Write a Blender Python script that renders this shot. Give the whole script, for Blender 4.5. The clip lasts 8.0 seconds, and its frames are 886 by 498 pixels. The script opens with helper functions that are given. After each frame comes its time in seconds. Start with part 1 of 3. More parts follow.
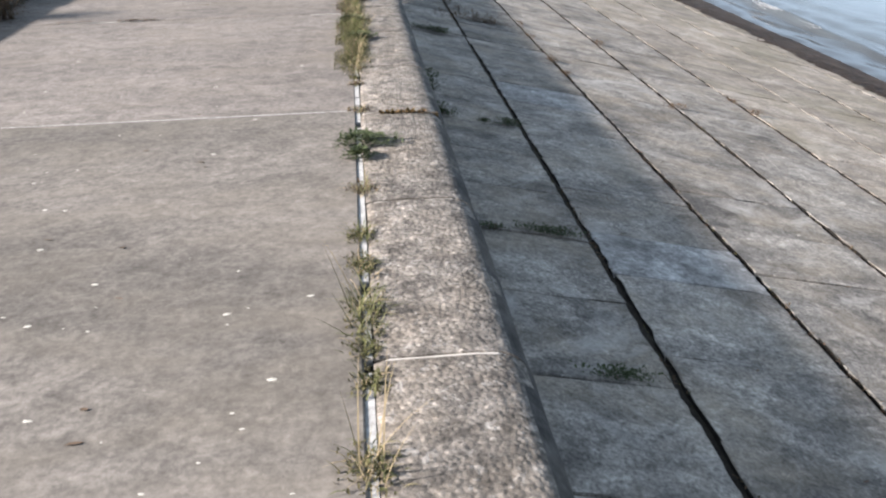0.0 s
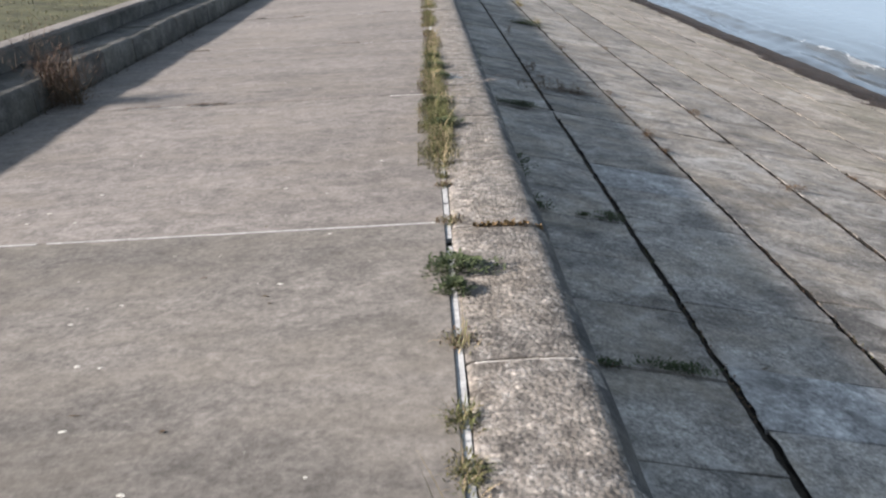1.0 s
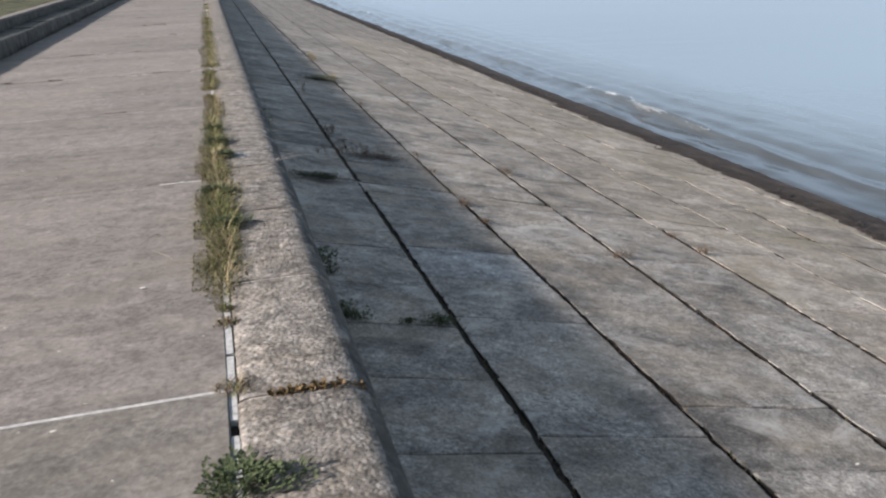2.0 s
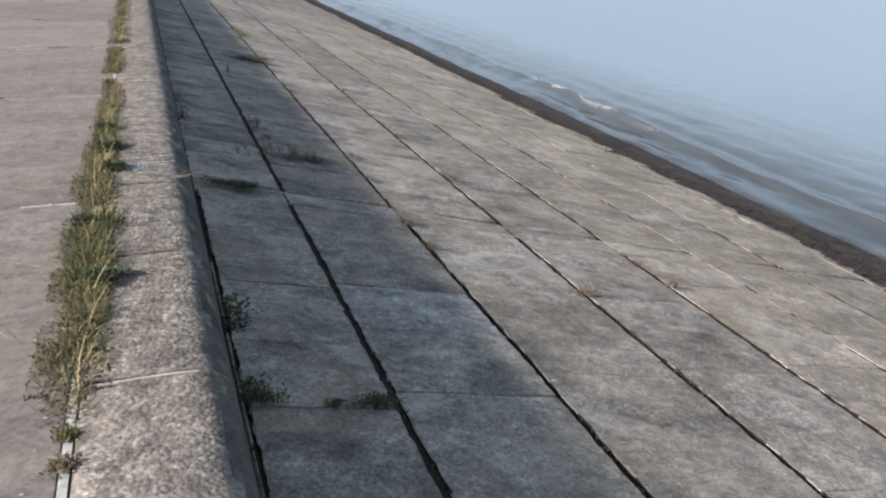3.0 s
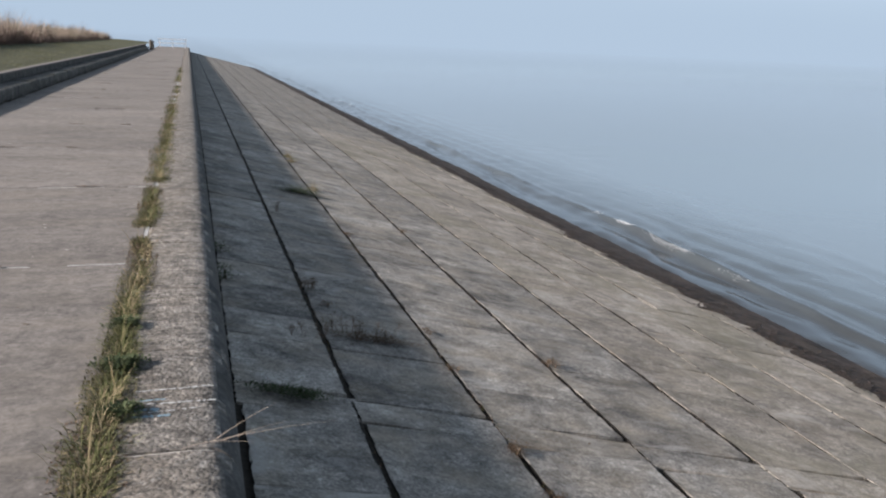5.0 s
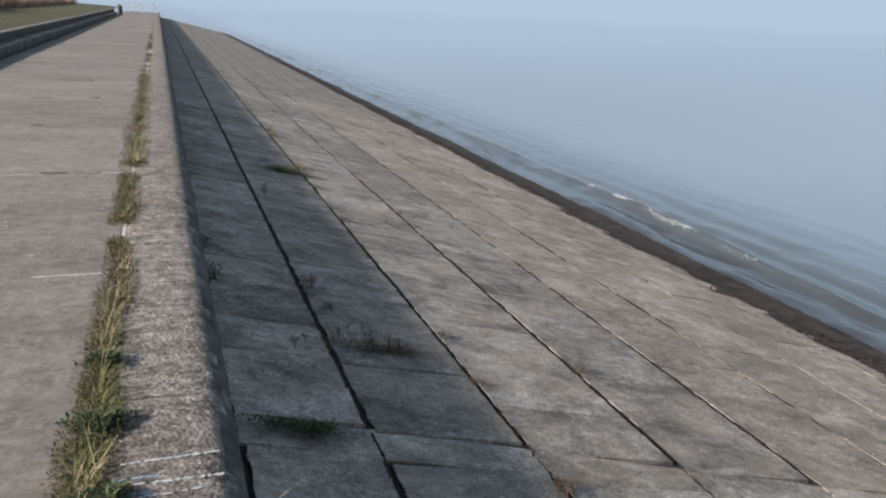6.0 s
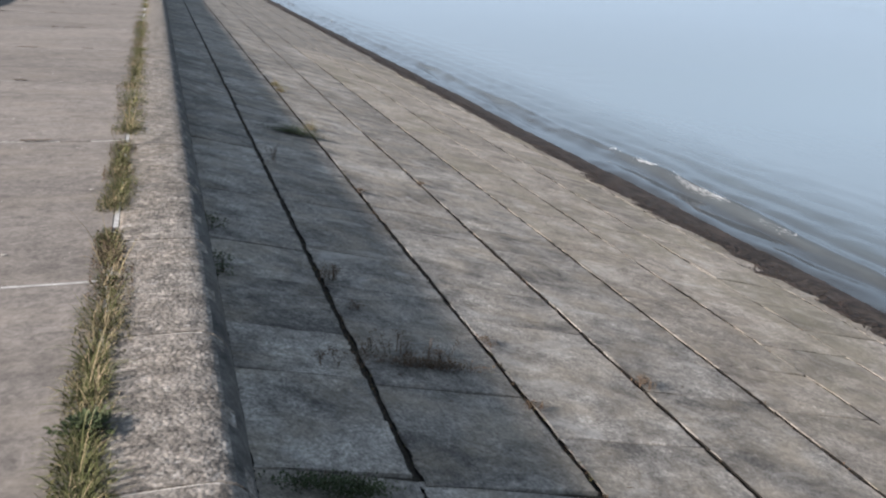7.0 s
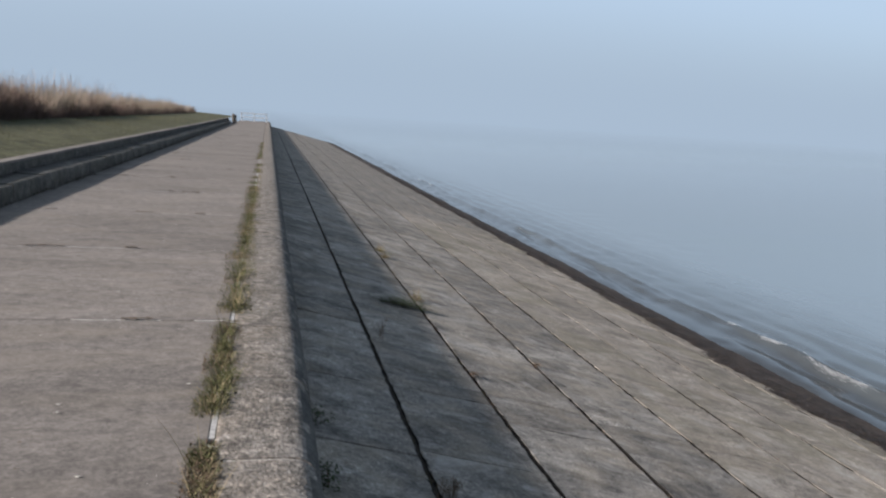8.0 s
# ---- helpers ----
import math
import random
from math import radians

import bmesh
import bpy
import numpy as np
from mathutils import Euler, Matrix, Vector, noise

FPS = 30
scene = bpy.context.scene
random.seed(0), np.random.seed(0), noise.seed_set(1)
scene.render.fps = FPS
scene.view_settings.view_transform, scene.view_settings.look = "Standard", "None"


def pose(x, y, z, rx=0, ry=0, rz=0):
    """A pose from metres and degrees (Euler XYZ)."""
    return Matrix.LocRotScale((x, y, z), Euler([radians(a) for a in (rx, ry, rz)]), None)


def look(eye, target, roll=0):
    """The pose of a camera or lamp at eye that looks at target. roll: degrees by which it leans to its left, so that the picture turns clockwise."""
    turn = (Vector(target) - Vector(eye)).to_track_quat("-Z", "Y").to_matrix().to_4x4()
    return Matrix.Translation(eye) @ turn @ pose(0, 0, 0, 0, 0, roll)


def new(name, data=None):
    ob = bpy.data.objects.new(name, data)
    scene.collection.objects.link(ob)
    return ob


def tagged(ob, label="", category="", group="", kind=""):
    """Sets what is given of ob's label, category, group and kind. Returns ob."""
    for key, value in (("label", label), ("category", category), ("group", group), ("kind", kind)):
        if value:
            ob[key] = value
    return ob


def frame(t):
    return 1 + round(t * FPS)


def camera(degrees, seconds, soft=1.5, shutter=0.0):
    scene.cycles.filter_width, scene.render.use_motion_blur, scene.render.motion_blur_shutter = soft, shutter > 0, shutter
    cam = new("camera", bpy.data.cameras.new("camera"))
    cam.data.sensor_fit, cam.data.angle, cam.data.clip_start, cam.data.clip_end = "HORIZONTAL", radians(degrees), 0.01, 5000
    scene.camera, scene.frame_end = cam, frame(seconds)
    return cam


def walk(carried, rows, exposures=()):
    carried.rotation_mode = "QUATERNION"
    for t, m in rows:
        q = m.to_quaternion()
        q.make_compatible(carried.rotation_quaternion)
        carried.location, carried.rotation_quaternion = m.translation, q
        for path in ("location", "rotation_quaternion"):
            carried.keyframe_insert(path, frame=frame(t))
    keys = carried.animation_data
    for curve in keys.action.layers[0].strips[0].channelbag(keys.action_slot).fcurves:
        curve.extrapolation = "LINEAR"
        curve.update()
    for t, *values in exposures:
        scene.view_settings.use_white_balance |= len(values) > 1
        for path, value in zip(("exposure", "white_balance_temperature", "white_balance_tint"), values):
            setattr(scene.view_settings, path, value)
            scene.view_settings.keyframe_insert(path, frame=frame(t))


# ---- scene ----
cam = camera(58.0, 8.0, soft=2.2, shutter=0.15)
PATH = [
    (0.0, 0.038, 0.000, 1.392, 62.98, 1.04, -6.15),
    (0.5, -0.008, 0.366, 1.381, 64.27, 1.90, -4.22),
    (1.0, -0.051, 0.832, 1.442, 66.89, 2.79, -1.55),
    (1.5, 0.018, 1.384, 1.467, 68.96, 3.06, -6.49),
    (2.0, 0.102, 1.927, 1.449, 69.43, 2.12, -15.75),
    (3.5, 0.437, 3.491, 1.465, 67.27, -1.47, -19.78),
    (4.0, 0.446, 3.929, 1.481, 67.86, -2.21, -18.21),
    (4.5, 0.414, 4.428, 1.529, 72.13, -2.34, -17.47),
    (5.0, 0.374, 4.928, 1.544, 75.78, -2.45, -17.14),
    (6.5, 0.294, 6.239, 1.559, 71.41, -2.67, -19.42),
    (7.0, 0.301, 6.787, 1.545, 70.05, -3.44, -18.68),
    (7.5, 0.265, 7.337, 1.589, 74.21, -4.01, -16.79),
    (8.0, 0.227, 7.682, 1.569, 80.90, -3.61, -12.16),
]
EXPOSURES = [(0.0, 1.48), (0.5, 1.55), (1.0, 1.28), (1.5, 1.2), (2.0, 1.0), (3.5, 1.05), (4.0, 1.08), (4.3, 1.25), (4.5, 1.22), (5.0, 0.77), (6.5, 0.75), (7.0, 1.0), (7.5, 0.86), (8.0, 0.57)]
walk(cam, [(t, pose(x, y, z, rx, ry, rz)) for t, x, y, z, rx, ry, rz in PATH], EXPOSURES)

# ---- world, sun ----
SUN_ELEV, SUN_FROM = 26.3, 262.0   # degrees above the horizon; compass bearing (0 = +y, 90 = +x) it shines from
world = bpy.data.worlds.new("misty_sky")
scene.world = world
world.use_nodes = True
wn = world.node_tree
wn.nodes.clear()
w_out = wn.nodes.new("ShaderNodeOutputWorld")
w_sky = wn.nodes.new("ShaderNodeTexSky")
w_sky.sky_type = "NISHITA"
w_sky.sun_disc = False
w_sky.sun_elevation = radians(SUN_ELEV)
w_sky.sun_rotation = radians(SUN_FROM)
w_sky.dust_density = 3.0
w_bg = wn.nodes.new("ShaderNodeBackground")
w_bg.inputs["Strength"].default_value = 0.018
# a low bank of sea mist: palest some ten degrees up, thinning to clear sky overhead
w_dir = wn.nodes.new("ShaderNodeTexCoord")
w_sep = wn.nodes.new("ShaderNodeSeparateXYZ")
w_ramp = wn.nodes.new("ShaderNodeValToRGB")
MIST = (0.232, 0.297, 0.384)
stops = [(0.0, 1.09), (0.05, 1.11), (0.16, 1.23), (0.30, 1.12), (0.55, 0.60), (1.0, 0.36)]
for _ in stops[2:]:
    w_ramp.color_ramp.elements.new(0.5)
for el, (p_, f_) in zip(w_ramp.color_ramp.elements, stops):
    el.position = p_
    el.color = (MIST[0] * f_, MIST[1] * f_, MIST[2] * f_, 1)
w_mist = wn.nodes.new("ShaderNodeBackground")
w_mist.inputs["Strength"].default_value = 1.0
w_add = wn.nodes.new("ShaderNodeAddShader")
wn.links.new(w_dir.outputs["Generated"], w_sep.inputs[0])
wn.links.new(w_sep.outputs["Z"], w_ramp.inputs["Fac"])
wn.links.new(w_ramp.outputs["Color"], w_mist.inputs["Color"])
wn.links.new(w_sky.outputs[0], w_bg.inputs["Color"])
wn.links.new(w_bg.outputs[0], w_add.inputs[0])
wn.links.new(w_mist.outputs[0], w_add.inputs[1])
wn.links.new(w_add.outputs[0], w_out.inputs["Surface"])

sun = new("sun", bpy.data.lights.new("sun", "SUN"))
sun.data.energy = 5.0
sun.data.angle = radians(4.0)
sun.data.color = (1.0, 0.925, 0.885)
b = radians(SUN_FROM)
e = radians(SUN_ELEV)
sun.matrix_world = look((30 * math.sin(b) * math.cos(e), 30 * math.cos(b) * math.cos(e), 30 * math.sin(e)), (0, 0, 0))


# ---- materials ----
def material(name, rough=0.9, metal=0.0):
    m = bpy.data.materials.new(name)
    m.use_nodes = True
    nt = m.node_tree
    bsdf = nt.nodes["Principled BSDF"]
    bsdf.inputs["Roughness"].default_value = rough
    bsdf.inputs["Metallic"].default_value = metal
    bsdf.inputs["Specular IOR Level"].default_value = 0.5 if rough < 0.5 else 0.25
    return m, nt, bsdf


def noise_node(nt, vec, scale, detail=4.0, rough=0.6, dist=0.0):
    n = nt.nodes.new("ShaderNodeTexNoise")
    n.inputs["Scale"].default_value = scale
    n.inputs["Detail"].default_value = detail
    n.inputs["Roughness"].default_value = rough
    n.inputs["Distortion"].default_value = dist
    nt.links.new(vec, n.inputs["Vector"])
    return n.outputs["Fac"]


def ramp(nt, fac, stops):
    r = nt.nodes.new("ShaderNodeValToRGB")
    els = r.color_ramp.elements
    while len(els) < len(stops):
        els.new(0.5)
    for el, (pos, col) in zip(els, stops):
        el.position = pos
        el.color = (*col, 1) if len(col) == 3 else col
    nt.links.new(fac, r.inputs["Fac"])
    return r.outputs["Color"]


def mix(nt, a, c, fac, mode="MIX"):
    m = nt.nodes.new("ShaderNodeMix")
    m.data_type = "RGBA"
    m.blend_type = mode
    for sock, val in ((m.inputs[0], fac), (m.inputs[6], a), (m.inputs[7], c)):
        if isinstance(val, (int, float)):
            sock.default_value = val
        elif isinstance(val, tuple):
            sock.default_value = (*val, 1)
        else:
            nt.links.new(val, sock)
    return m.outputs[2]


def grey(v):
    return (v, v, v)


def bump(nt, bsdf, height, strength, dist):
    n = nt.nodes.new("ShaderNodeBump")
    n.inputs["Strength"].default_value = strength
    n.inputs["Distance"].default_value = dist
    nt.links.new(height, n.inputs["Height"])
    nt.links.new(n.outputs[0], bsdf.inputs["Normal"])
    return n


def place_vec(nt, stretch=(1, 1, 1), per_piece=True):
    """World-size coordinates, shifted per piece so that no two pieces look the same."""
    tc = nt.nodes.new("ShaderNodeNewGeometry")
    mp = nt.nodes.new("ShaderNodeMapping")
    mp.inputs["Scale"].default_value = stretch
    nt.links.new(tc.outputs["Position"], mp.inputs["Vector"])
    rnd = nt.nodes.new("ShaderNodeObjectInfo")
    if per_piece:
        v = nt.nodes.new("ShaderNodeVectorMath")
        v.operation = "MULTIPLY_ADD"
        v.inputs[1].default_value = (37.0, 91.0, 53.0)
        nt.links.new(rnd.outputs["Random"], v.inputs[0])
        nt.links.new(mp.outputs[0], v.inputs[2])
        return v.outputs[0], rnd.outputs["Random"]
    return mp.outputs[0], rnd.outputs["Random"]


def concrete(name, dark, light, warm, grain=60.0, speck=0.5, streak=(1, 1, 1), relief=0.004, vary=0.25, patch=1.2, blotch=0.5, lichen=None, pebble=0.0, bloom=None, bloom_scale=1.1, ridge=0.0, tamp_scale=12.0, fleck=0.0, algae=None):
    m, nt, bsdf = material(name, 0.92)
    vec, rnd = place_vec(nt, streak)
    fixed, _ = place_vec(nt, (1, 1, 1), False)
    big = noise_node(nt, vec, patch, 5, 0.65, 0.4)
    mid = noise_node(nt, fixed, 9.0, 6, 0.75, 0.5)
    fine = noise_node(nt, fixed, grain, 3, 0.7)
    col = ramp(nt, big, [(0.36, dark), (0.63, light)])
    col = mix(nt, col, ramp(nt, mid, [(0.36, grey(0.58)), (0.5, grey(1.0)), (0.62, grey(1.32))]), blotch, "MULTIPLY")
    col = mix(nt, col, ramp(nt, fine, [(0.34, grey(0.55)), (0.5, grey(1.0)), (0.68, grey(1.5))]), speck, "MULTIPLY")
    col = mix(nt, col, ramp(nt, rnd, [(0.0, grey(1 - vary)), (1.0, grey(1 + vary))]), 1.0, "MULTIPLY")
    col = mix(nt, col, warm, ramp(nt, noise_node(nt, vec, 2.3, 4, 0.6), [(0.44, grey(0)), (0.72, grey(0.6))]))
    if lichen:
        col = mix(nt, col, lichen, ramp(nt, noise_node(nt, fixed, 3.1, 6, 0.75, 0.6), [(0.60, grey(0)), (0.70, grey(0.7))]))
    h = mix(nt, fine, mid, 0.35)
    if ridge:
        across, _ = place_vec(nt, (0.5, 1.0, 0.7), True)
        tamp = noise_node(nt, across, tamp_scale, 4, 0.6, 0.6)
        col = mix(nt, col, ramp(nt, tamp, [(0.34, grey(0.6)), (0.5, grey(1.0)), (0.66, grey(1.4))]), ridge, "MULTIPLY")
        h = mix(nt, h, tamp, 0.5)
    if fleck:
        worn = noise_node(nt, fixed, 24.0, 6, 0.78, 0.5)
        where = ramp(nt, noise_node(nt, vec, 1.7, 4, 0.6), [(0.35, grey(0.25 * fleck)), (0.62, grey(fleck))])
        col = mix(nt, col, ramp(nt, worn, [(0.36, grey(0.55)), (0.48, grey(0.95)), (0.56, grey(1.08)), (0.66, grey(1.7))]), where, "MULTIPLY")
        h = mix(nt, h, worn, 0.5)
    if algae:
        col = mix(nt, col, algae, ramp(nt, noise_node(nt, fixed, 0.55, 5, 0.7, 0.8), [(0.46, grey(0)), (0.68, grey(0.75))]))
    if pebble:
        vo = nt.nodes.new("ShaderNodeTexVoronoi")
        vo.inputs["Scale"].default_value = pebble
        nt.links.new(fixed, vo.inputs["Vector"])
        sep = nt.nodes.new("ShaderNodeSeparateColor")
        nt.links.new(vo.outputs["Color"], sep.inputs[0])
        stones = ramp(nt, sep.outputs[0], [(0.0, (0.65, 0.64, 0.62)), (0.45, (0.9, 0.88, 0.86)), (0.8, (1.12, 1.10, 1.06)), (1.0, (1.7, 1.66, 1.6))])
        lay = ramp(nt, noise_node(nt, fixed, 6.0, 4, 0.7), [(0.36, grey(0.25)), (0.6, grey(1.0))])
        col = mix(nt, col, stones, lay, "MULTIPLY")
        h = mix(nt, h, ramp(nt, vo.outputs["Distance"], [(0.0, grey(1.0)), (0.7, grey(0.0))]), 0.35)
    if bloom:
        col = mix(nt, col, bloom, ramp(nt, noise_node(nt, vec, bloom_scale, 6, 0.7, 0.8), [(0.56, grey(0)), (0.72, grey(0.8))]))
    nt.links.new(col, bsdf.inputs["Base Color"])
    bump(nt, bsdf, h, 0.8, relief)
    return m


def plain(name, col, rough=0.8, var=0.25, scale=20.0, relief=0.0, island=False, stretch=(1, 1, 1)):
    m, nt, bsdf = material(name, rough)
    vec, rnd = place_vec(nt, stretch)
    n = noise_node(nt, vec, scale, 4, 0.65)
    c = mix(nt, col, ramp(nt, n, [(0.3, grey(1 - var)), (0.7, grey(1 + var))]), 1.0, "MULTIPLY")
    if island:
        g = nt.nodes.new("ShaderNodeNewGeometry")
        c = mix(nt, c, ramp(nt, g.outputs["Random Per Island"], [(0, (0.62, 0.66, 0.55)), (1, (1.35, 1.25, 1.3))]), 1.0, "MULTIPLY")
    nt.links.new(c, bsdf.inputs["Base Color"])
    if relief:
        bump(nt, bsdf, n, 0.6, relief)
    return m


M_PROM = concrete("promenade_concrete", (0.132, 0.117, 0.106), (0.192, 0.171, 0.155), (0.195, 0.168, 0.140), grain=38, speck=0.5, streak=(0.55, 1.5, 1), relief=0.005, vary=0.06, patch=0.7, blotch=0.6, ridge=0.30, fleck=0.30)
M_DAMP = concrete("algae_stained_promenade_concrete", (0.111, 0.100, 0.089), (0.166, 0.149, 0.133), (0.17, 0.148, 0.122), grain=38, speck=0.5, streak=(0.55, 1.5, 1), relief=0.005, vary=0.05, patch=0.9, blotch=0.6, ridge=0.30, fleck=0.35)
M_COPE = concrete("coping_exposed_aggregate", (0.098, 0.088, 0.079), (0.225, 0.204, 0.183), (0.175, 0.150, 0.124), grain=75, speck=0.7, relief=0.012, vary=0.10, patch=8.0, blotch=0.8, ridge=0.6, tamp_scale=32.0, fleck=1.0, pebble=55.0, bloom=(0.43, 0.405, 0.375), bloom_scale=22.0)
# darker copy of the coping concrete, with the seaward face's shade in its colour
M_FACE_SHADE = concrete("coping_face_painted_shade", (0.046, 0.044, 0.042), (0.104, 0.098, 0.091), (0.12, 0.105, 0.088), grain=50, speck=0.6, relief=0.008, vary=0.12, patch=4.0, blotch=0.9, ridge=0.3, fleck=0.5)
M_SLAB = concrete("slope_slab_concrete", (0.118, 0.108, 0.098), (0.300, 0.275, 0.245), (0.30, 0.252, 0.192), grain=55, speck=0.9, streak=(0.9, 1.1, 1), relief=0.010, vary=0.20, patch=1.9, blotch=0.7, ridge=0.38, fleck=0.95, bloom=(0.42, 0.398, 0.37), bloom_scale=1.6)
M_LOW = concrete("tidal_slab_concrete", (0.168, 0.146, 0.124), (0.350, 0.308, 0.264), (0.35, 0.295, 0.230), grain=40, speck=0.7, streak=(0.9, 1.1, 1), relief=0.010, vary=0.18, patch=1.7, blotch=0.65, ridge=0.38, fleck=0.85, lichen=(0.16, 0.145, 0.095), bloom=(0.43, 0.395, 0.35), bloom_scale=1.6, algae=(0.185, 0.165, 0.115))
M_PALE = concrete("salt_bloomed_slab", (0.180, 0.173, 0.165), (0.390, 0.380, 0.368), (0.30, 0.285, 0.265), grain=40, speck=0.6, streak=(0.85, 1.3, 1), relief=0.012, vary=0.10, patch=2.4, blotch=1.0, ridge=0.38, fleck=0.95)
M_KERB = concrete("old_kerb_concrete", (0.050, 0.048, 0.044), (0.135, 0.125, 0.112), (0.10, 0.092, 0.072), grain=40, speck=0.6, relief=0.010, vary=0.2, patch=2.5, blotch=0.9)
M_BED = plain("dark_joint_bed", (0.042, 0.036, 0.029), 1.0, 0.4, 25, 0.01)
M_RIDGE = plain("worn_mortar_ridge", (0.19, 0.172, 0.148), 0.95, 0.45, 14, 0.006)
M_TAR = plain("bitumen_joint_side", (0.016, 0.014, 0.012), 1.0, 0.4, 25, 0.004)
M_SEAL = plain("white_joint_sealant", (0.37, 0.362, 0.35), 0.95, 0.35, 30, 0.001)
M_MORTAR = plain("pale_mortar", (0.46, 0.44, 0.41), 0.9, 0.3, 25, 0.002)
M_WET = concrete("wet_weedy_slab", (0.014, 0.011, 0.010), (0.062, 0.048, 0.042), (0.085, 0.066, 0.050), grain=22, speck=0.9, relief=0.03, vary=0.2, patch=3.0, blotch=1.0, fleck=0.8)
M_LEAF = plain("weed_leaf", (0.058, 0.076, 0.034), 0.7, 0.3, 30, island=True)
M_GRASS = plain("joint_grass", (0.112, 0.118, 0.048), 0.8, 0.3, 30, island=True)
M_STRAW = plain("dry_straw", (0.26, 0.215, 0.130), 0.8, 0.25, 30, island=True)
M_BROWN = plain("dead_brown_weed", (0.105, 0.074, 0.050), 0.85, 0.3, 30, island=True)
M_TURF = plain("bank_turf", (0.070, 0.068, 0.034), 0.95, 0.55, 2.2, 0.03)
M_REED = plain("dry_reed", (0.37, 0.305, 0.245), 0.85, 0.3, 8, island=True)
M_SHELL = plain("pale_shell_chip", (0.45, 0.43, 0.38), 0.8, 0.2, 50)
M_FOAM = plain("sea_foam", (0.46, 0.47, 0.48), 0.8, 0.1, 30, 0.004)
M_POST = plain("weathered_wood", (0.11, 0.092, 0.075), 0.85, 0.3, 14)
M_RAIL = plain("pale_painted_rail", (0.72, 0.74, 0.76), 0.6, 0.1, 20)


# ---- building helpers ----
def link(name, bm, mat, parent=None, label=""):
    me = bpy.data.meshes.new(name)
    bm.to_mesh(me)
    bm.free()
    me.materials.append(mat)
    ob = new(name, me)
    if parent:
        ob.parent = parent
    if label:
        ob["label"] = label
    return ob


part = link


def empty(name, at=(0, 0, 0)):
    ob = new(name)
    ob.location = at
    return ob


def quad_mesh(name, verts, faces, mat, parent=None, smooth=False, side=None):
    me = bpy.data.meshes.new(name)
    me.from_pydata(verts, [], faces)
    me.materials.append(mat)
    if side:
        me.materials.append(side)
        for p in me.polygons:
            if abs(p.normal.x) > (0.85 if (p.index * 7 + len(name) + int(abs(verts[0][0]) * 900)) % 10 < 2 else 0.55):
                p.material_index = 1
    if smooth:
        for p in me.polygons:
            p.use_smooth = True
    ob = new(name, me)
    if parent:
        ob.parent = parent
    return ob


def extrude_profile(profile, y0, y1, cuts=1, jitter=0.0, rng=None):
    """Closed block: a profile (x, z) run from y0 to y1, its end caps with corners of their own."""
    n = len(profile)
    vs, fs = [], []
    for k in range(cuts + 1):
        y = y0 + (y1 - y0) * k / cuts
        for i, (x, z) in enumerate(profile):
            j = (rng.uniform(-jitter, jitter), rng.uniform(-jitter, jitter)) if jitter and z > profile[0][1] + 0.05 else (0, 0)
            vs.append((x + j[0], y, z + j[1]))
    for k in range(cuts):
        for i in range(n):
            a, c = k * n + i, k * n + (i + 1) % n
            fs.append((a, c, c + n, a + n))
    o_ = len(vs)
    vs += vs[:n] + vs[cuts * n:(cuts + 1) * n]
    fs.append(tuple(range(o_, o_ + n))[::-1])
    fs.append(tuple(range(o_ + n, o_ + 2 * n)))
    return vs, fs


def slab_data(lx, ly, thick, slope, worn, rng):
    """A slab with a worn, chamfered upper edge, top centred at the origin, tilted across x by slope."""
    c = 0.005
    hx, hy = lx / 2, ly / 2
    nx, ny = 5, 12
    top, vs, fs = [], [], []

    def outline(ix, iy, z, w):
        pts = []
        for i in range(nx):
            pts.append((-ix + 2 * ix * i / nx, -iy))
        for i in range(ny):
            pts.append((ix, -iy + 2 * iy * i / ny))
        for i in range(nx):
            pts.append((ix - 2 * ix * i / nx, iy))
        for i in range(ny):
            pts.append((-ix, iy - 2 * iy * i / ny))
        return [(x + rng.uniform(-w, w), y + rng.uniform(-w, w), z + slope * x) for x, y in pts]

    rings = [outline(hx - c, hy - c, 0, worn), outline(hx, hy, -c, worn), outline(hx, hy, -thick, 0)]
    n = len(rings[0])
    for r_ in rings:
        vs += r_
    for k in range(2):
        for i in range(n):
            a, d = k * n + i, k * n + (i + 1) % n
            fs.append((a, a + n, d + n, d))
    fs.append(tuple(range(n)))
    return vs, fs


# ---- the plan: x towards the sea, y along the walk, z = 0 on the promenade ----
Y0, Y1 = -8.0, 118.0
SLOPE_A, SLOPE_B = -0.2244, -0.4169
COLS = [0.568, 1.316, 2.278, 3.316, 4.363, 5.393, 6.473, 7.623, 8.773]
WATER_X = 8.95


def slope_z(x):
    return SLOPE_A * x + SLOPE_B


WATER_Z = slope_z(WATER_X)
rng = random.Random(7)
WALL_X, WALL_H = -3.37, 0.465
WET_X = 7.72

# ---- promenade ----
PROM_L, PROM_R = WALL_X + 0.01, -0.012
ground = quad_mesh("ground", [(-900, -900, -3.5), (3000, -900, -3.5), (3000, 3500, -3.5), (-900, 3500, -3.5)], [(0, 1, 2, 3)], M_BED)
tagged(ground, "dark sea bed and earth under the sea wall", "ground", kind="structure")

promenade = quad_mesh("promenade", *extrude_profile([(PROM_L, -3.4), (0.044, -3.4), (0.044, -0.03), (PROM_L, -0.03)], Y0, Y1), M_BED)
tagged(promenade, "wide pale concrete promenade cast in large slabs", "promenade", kind="structure")
PROM_JOINTS = [4.56 + 3.04 * k for k in range(-4, 38) if k != -1]

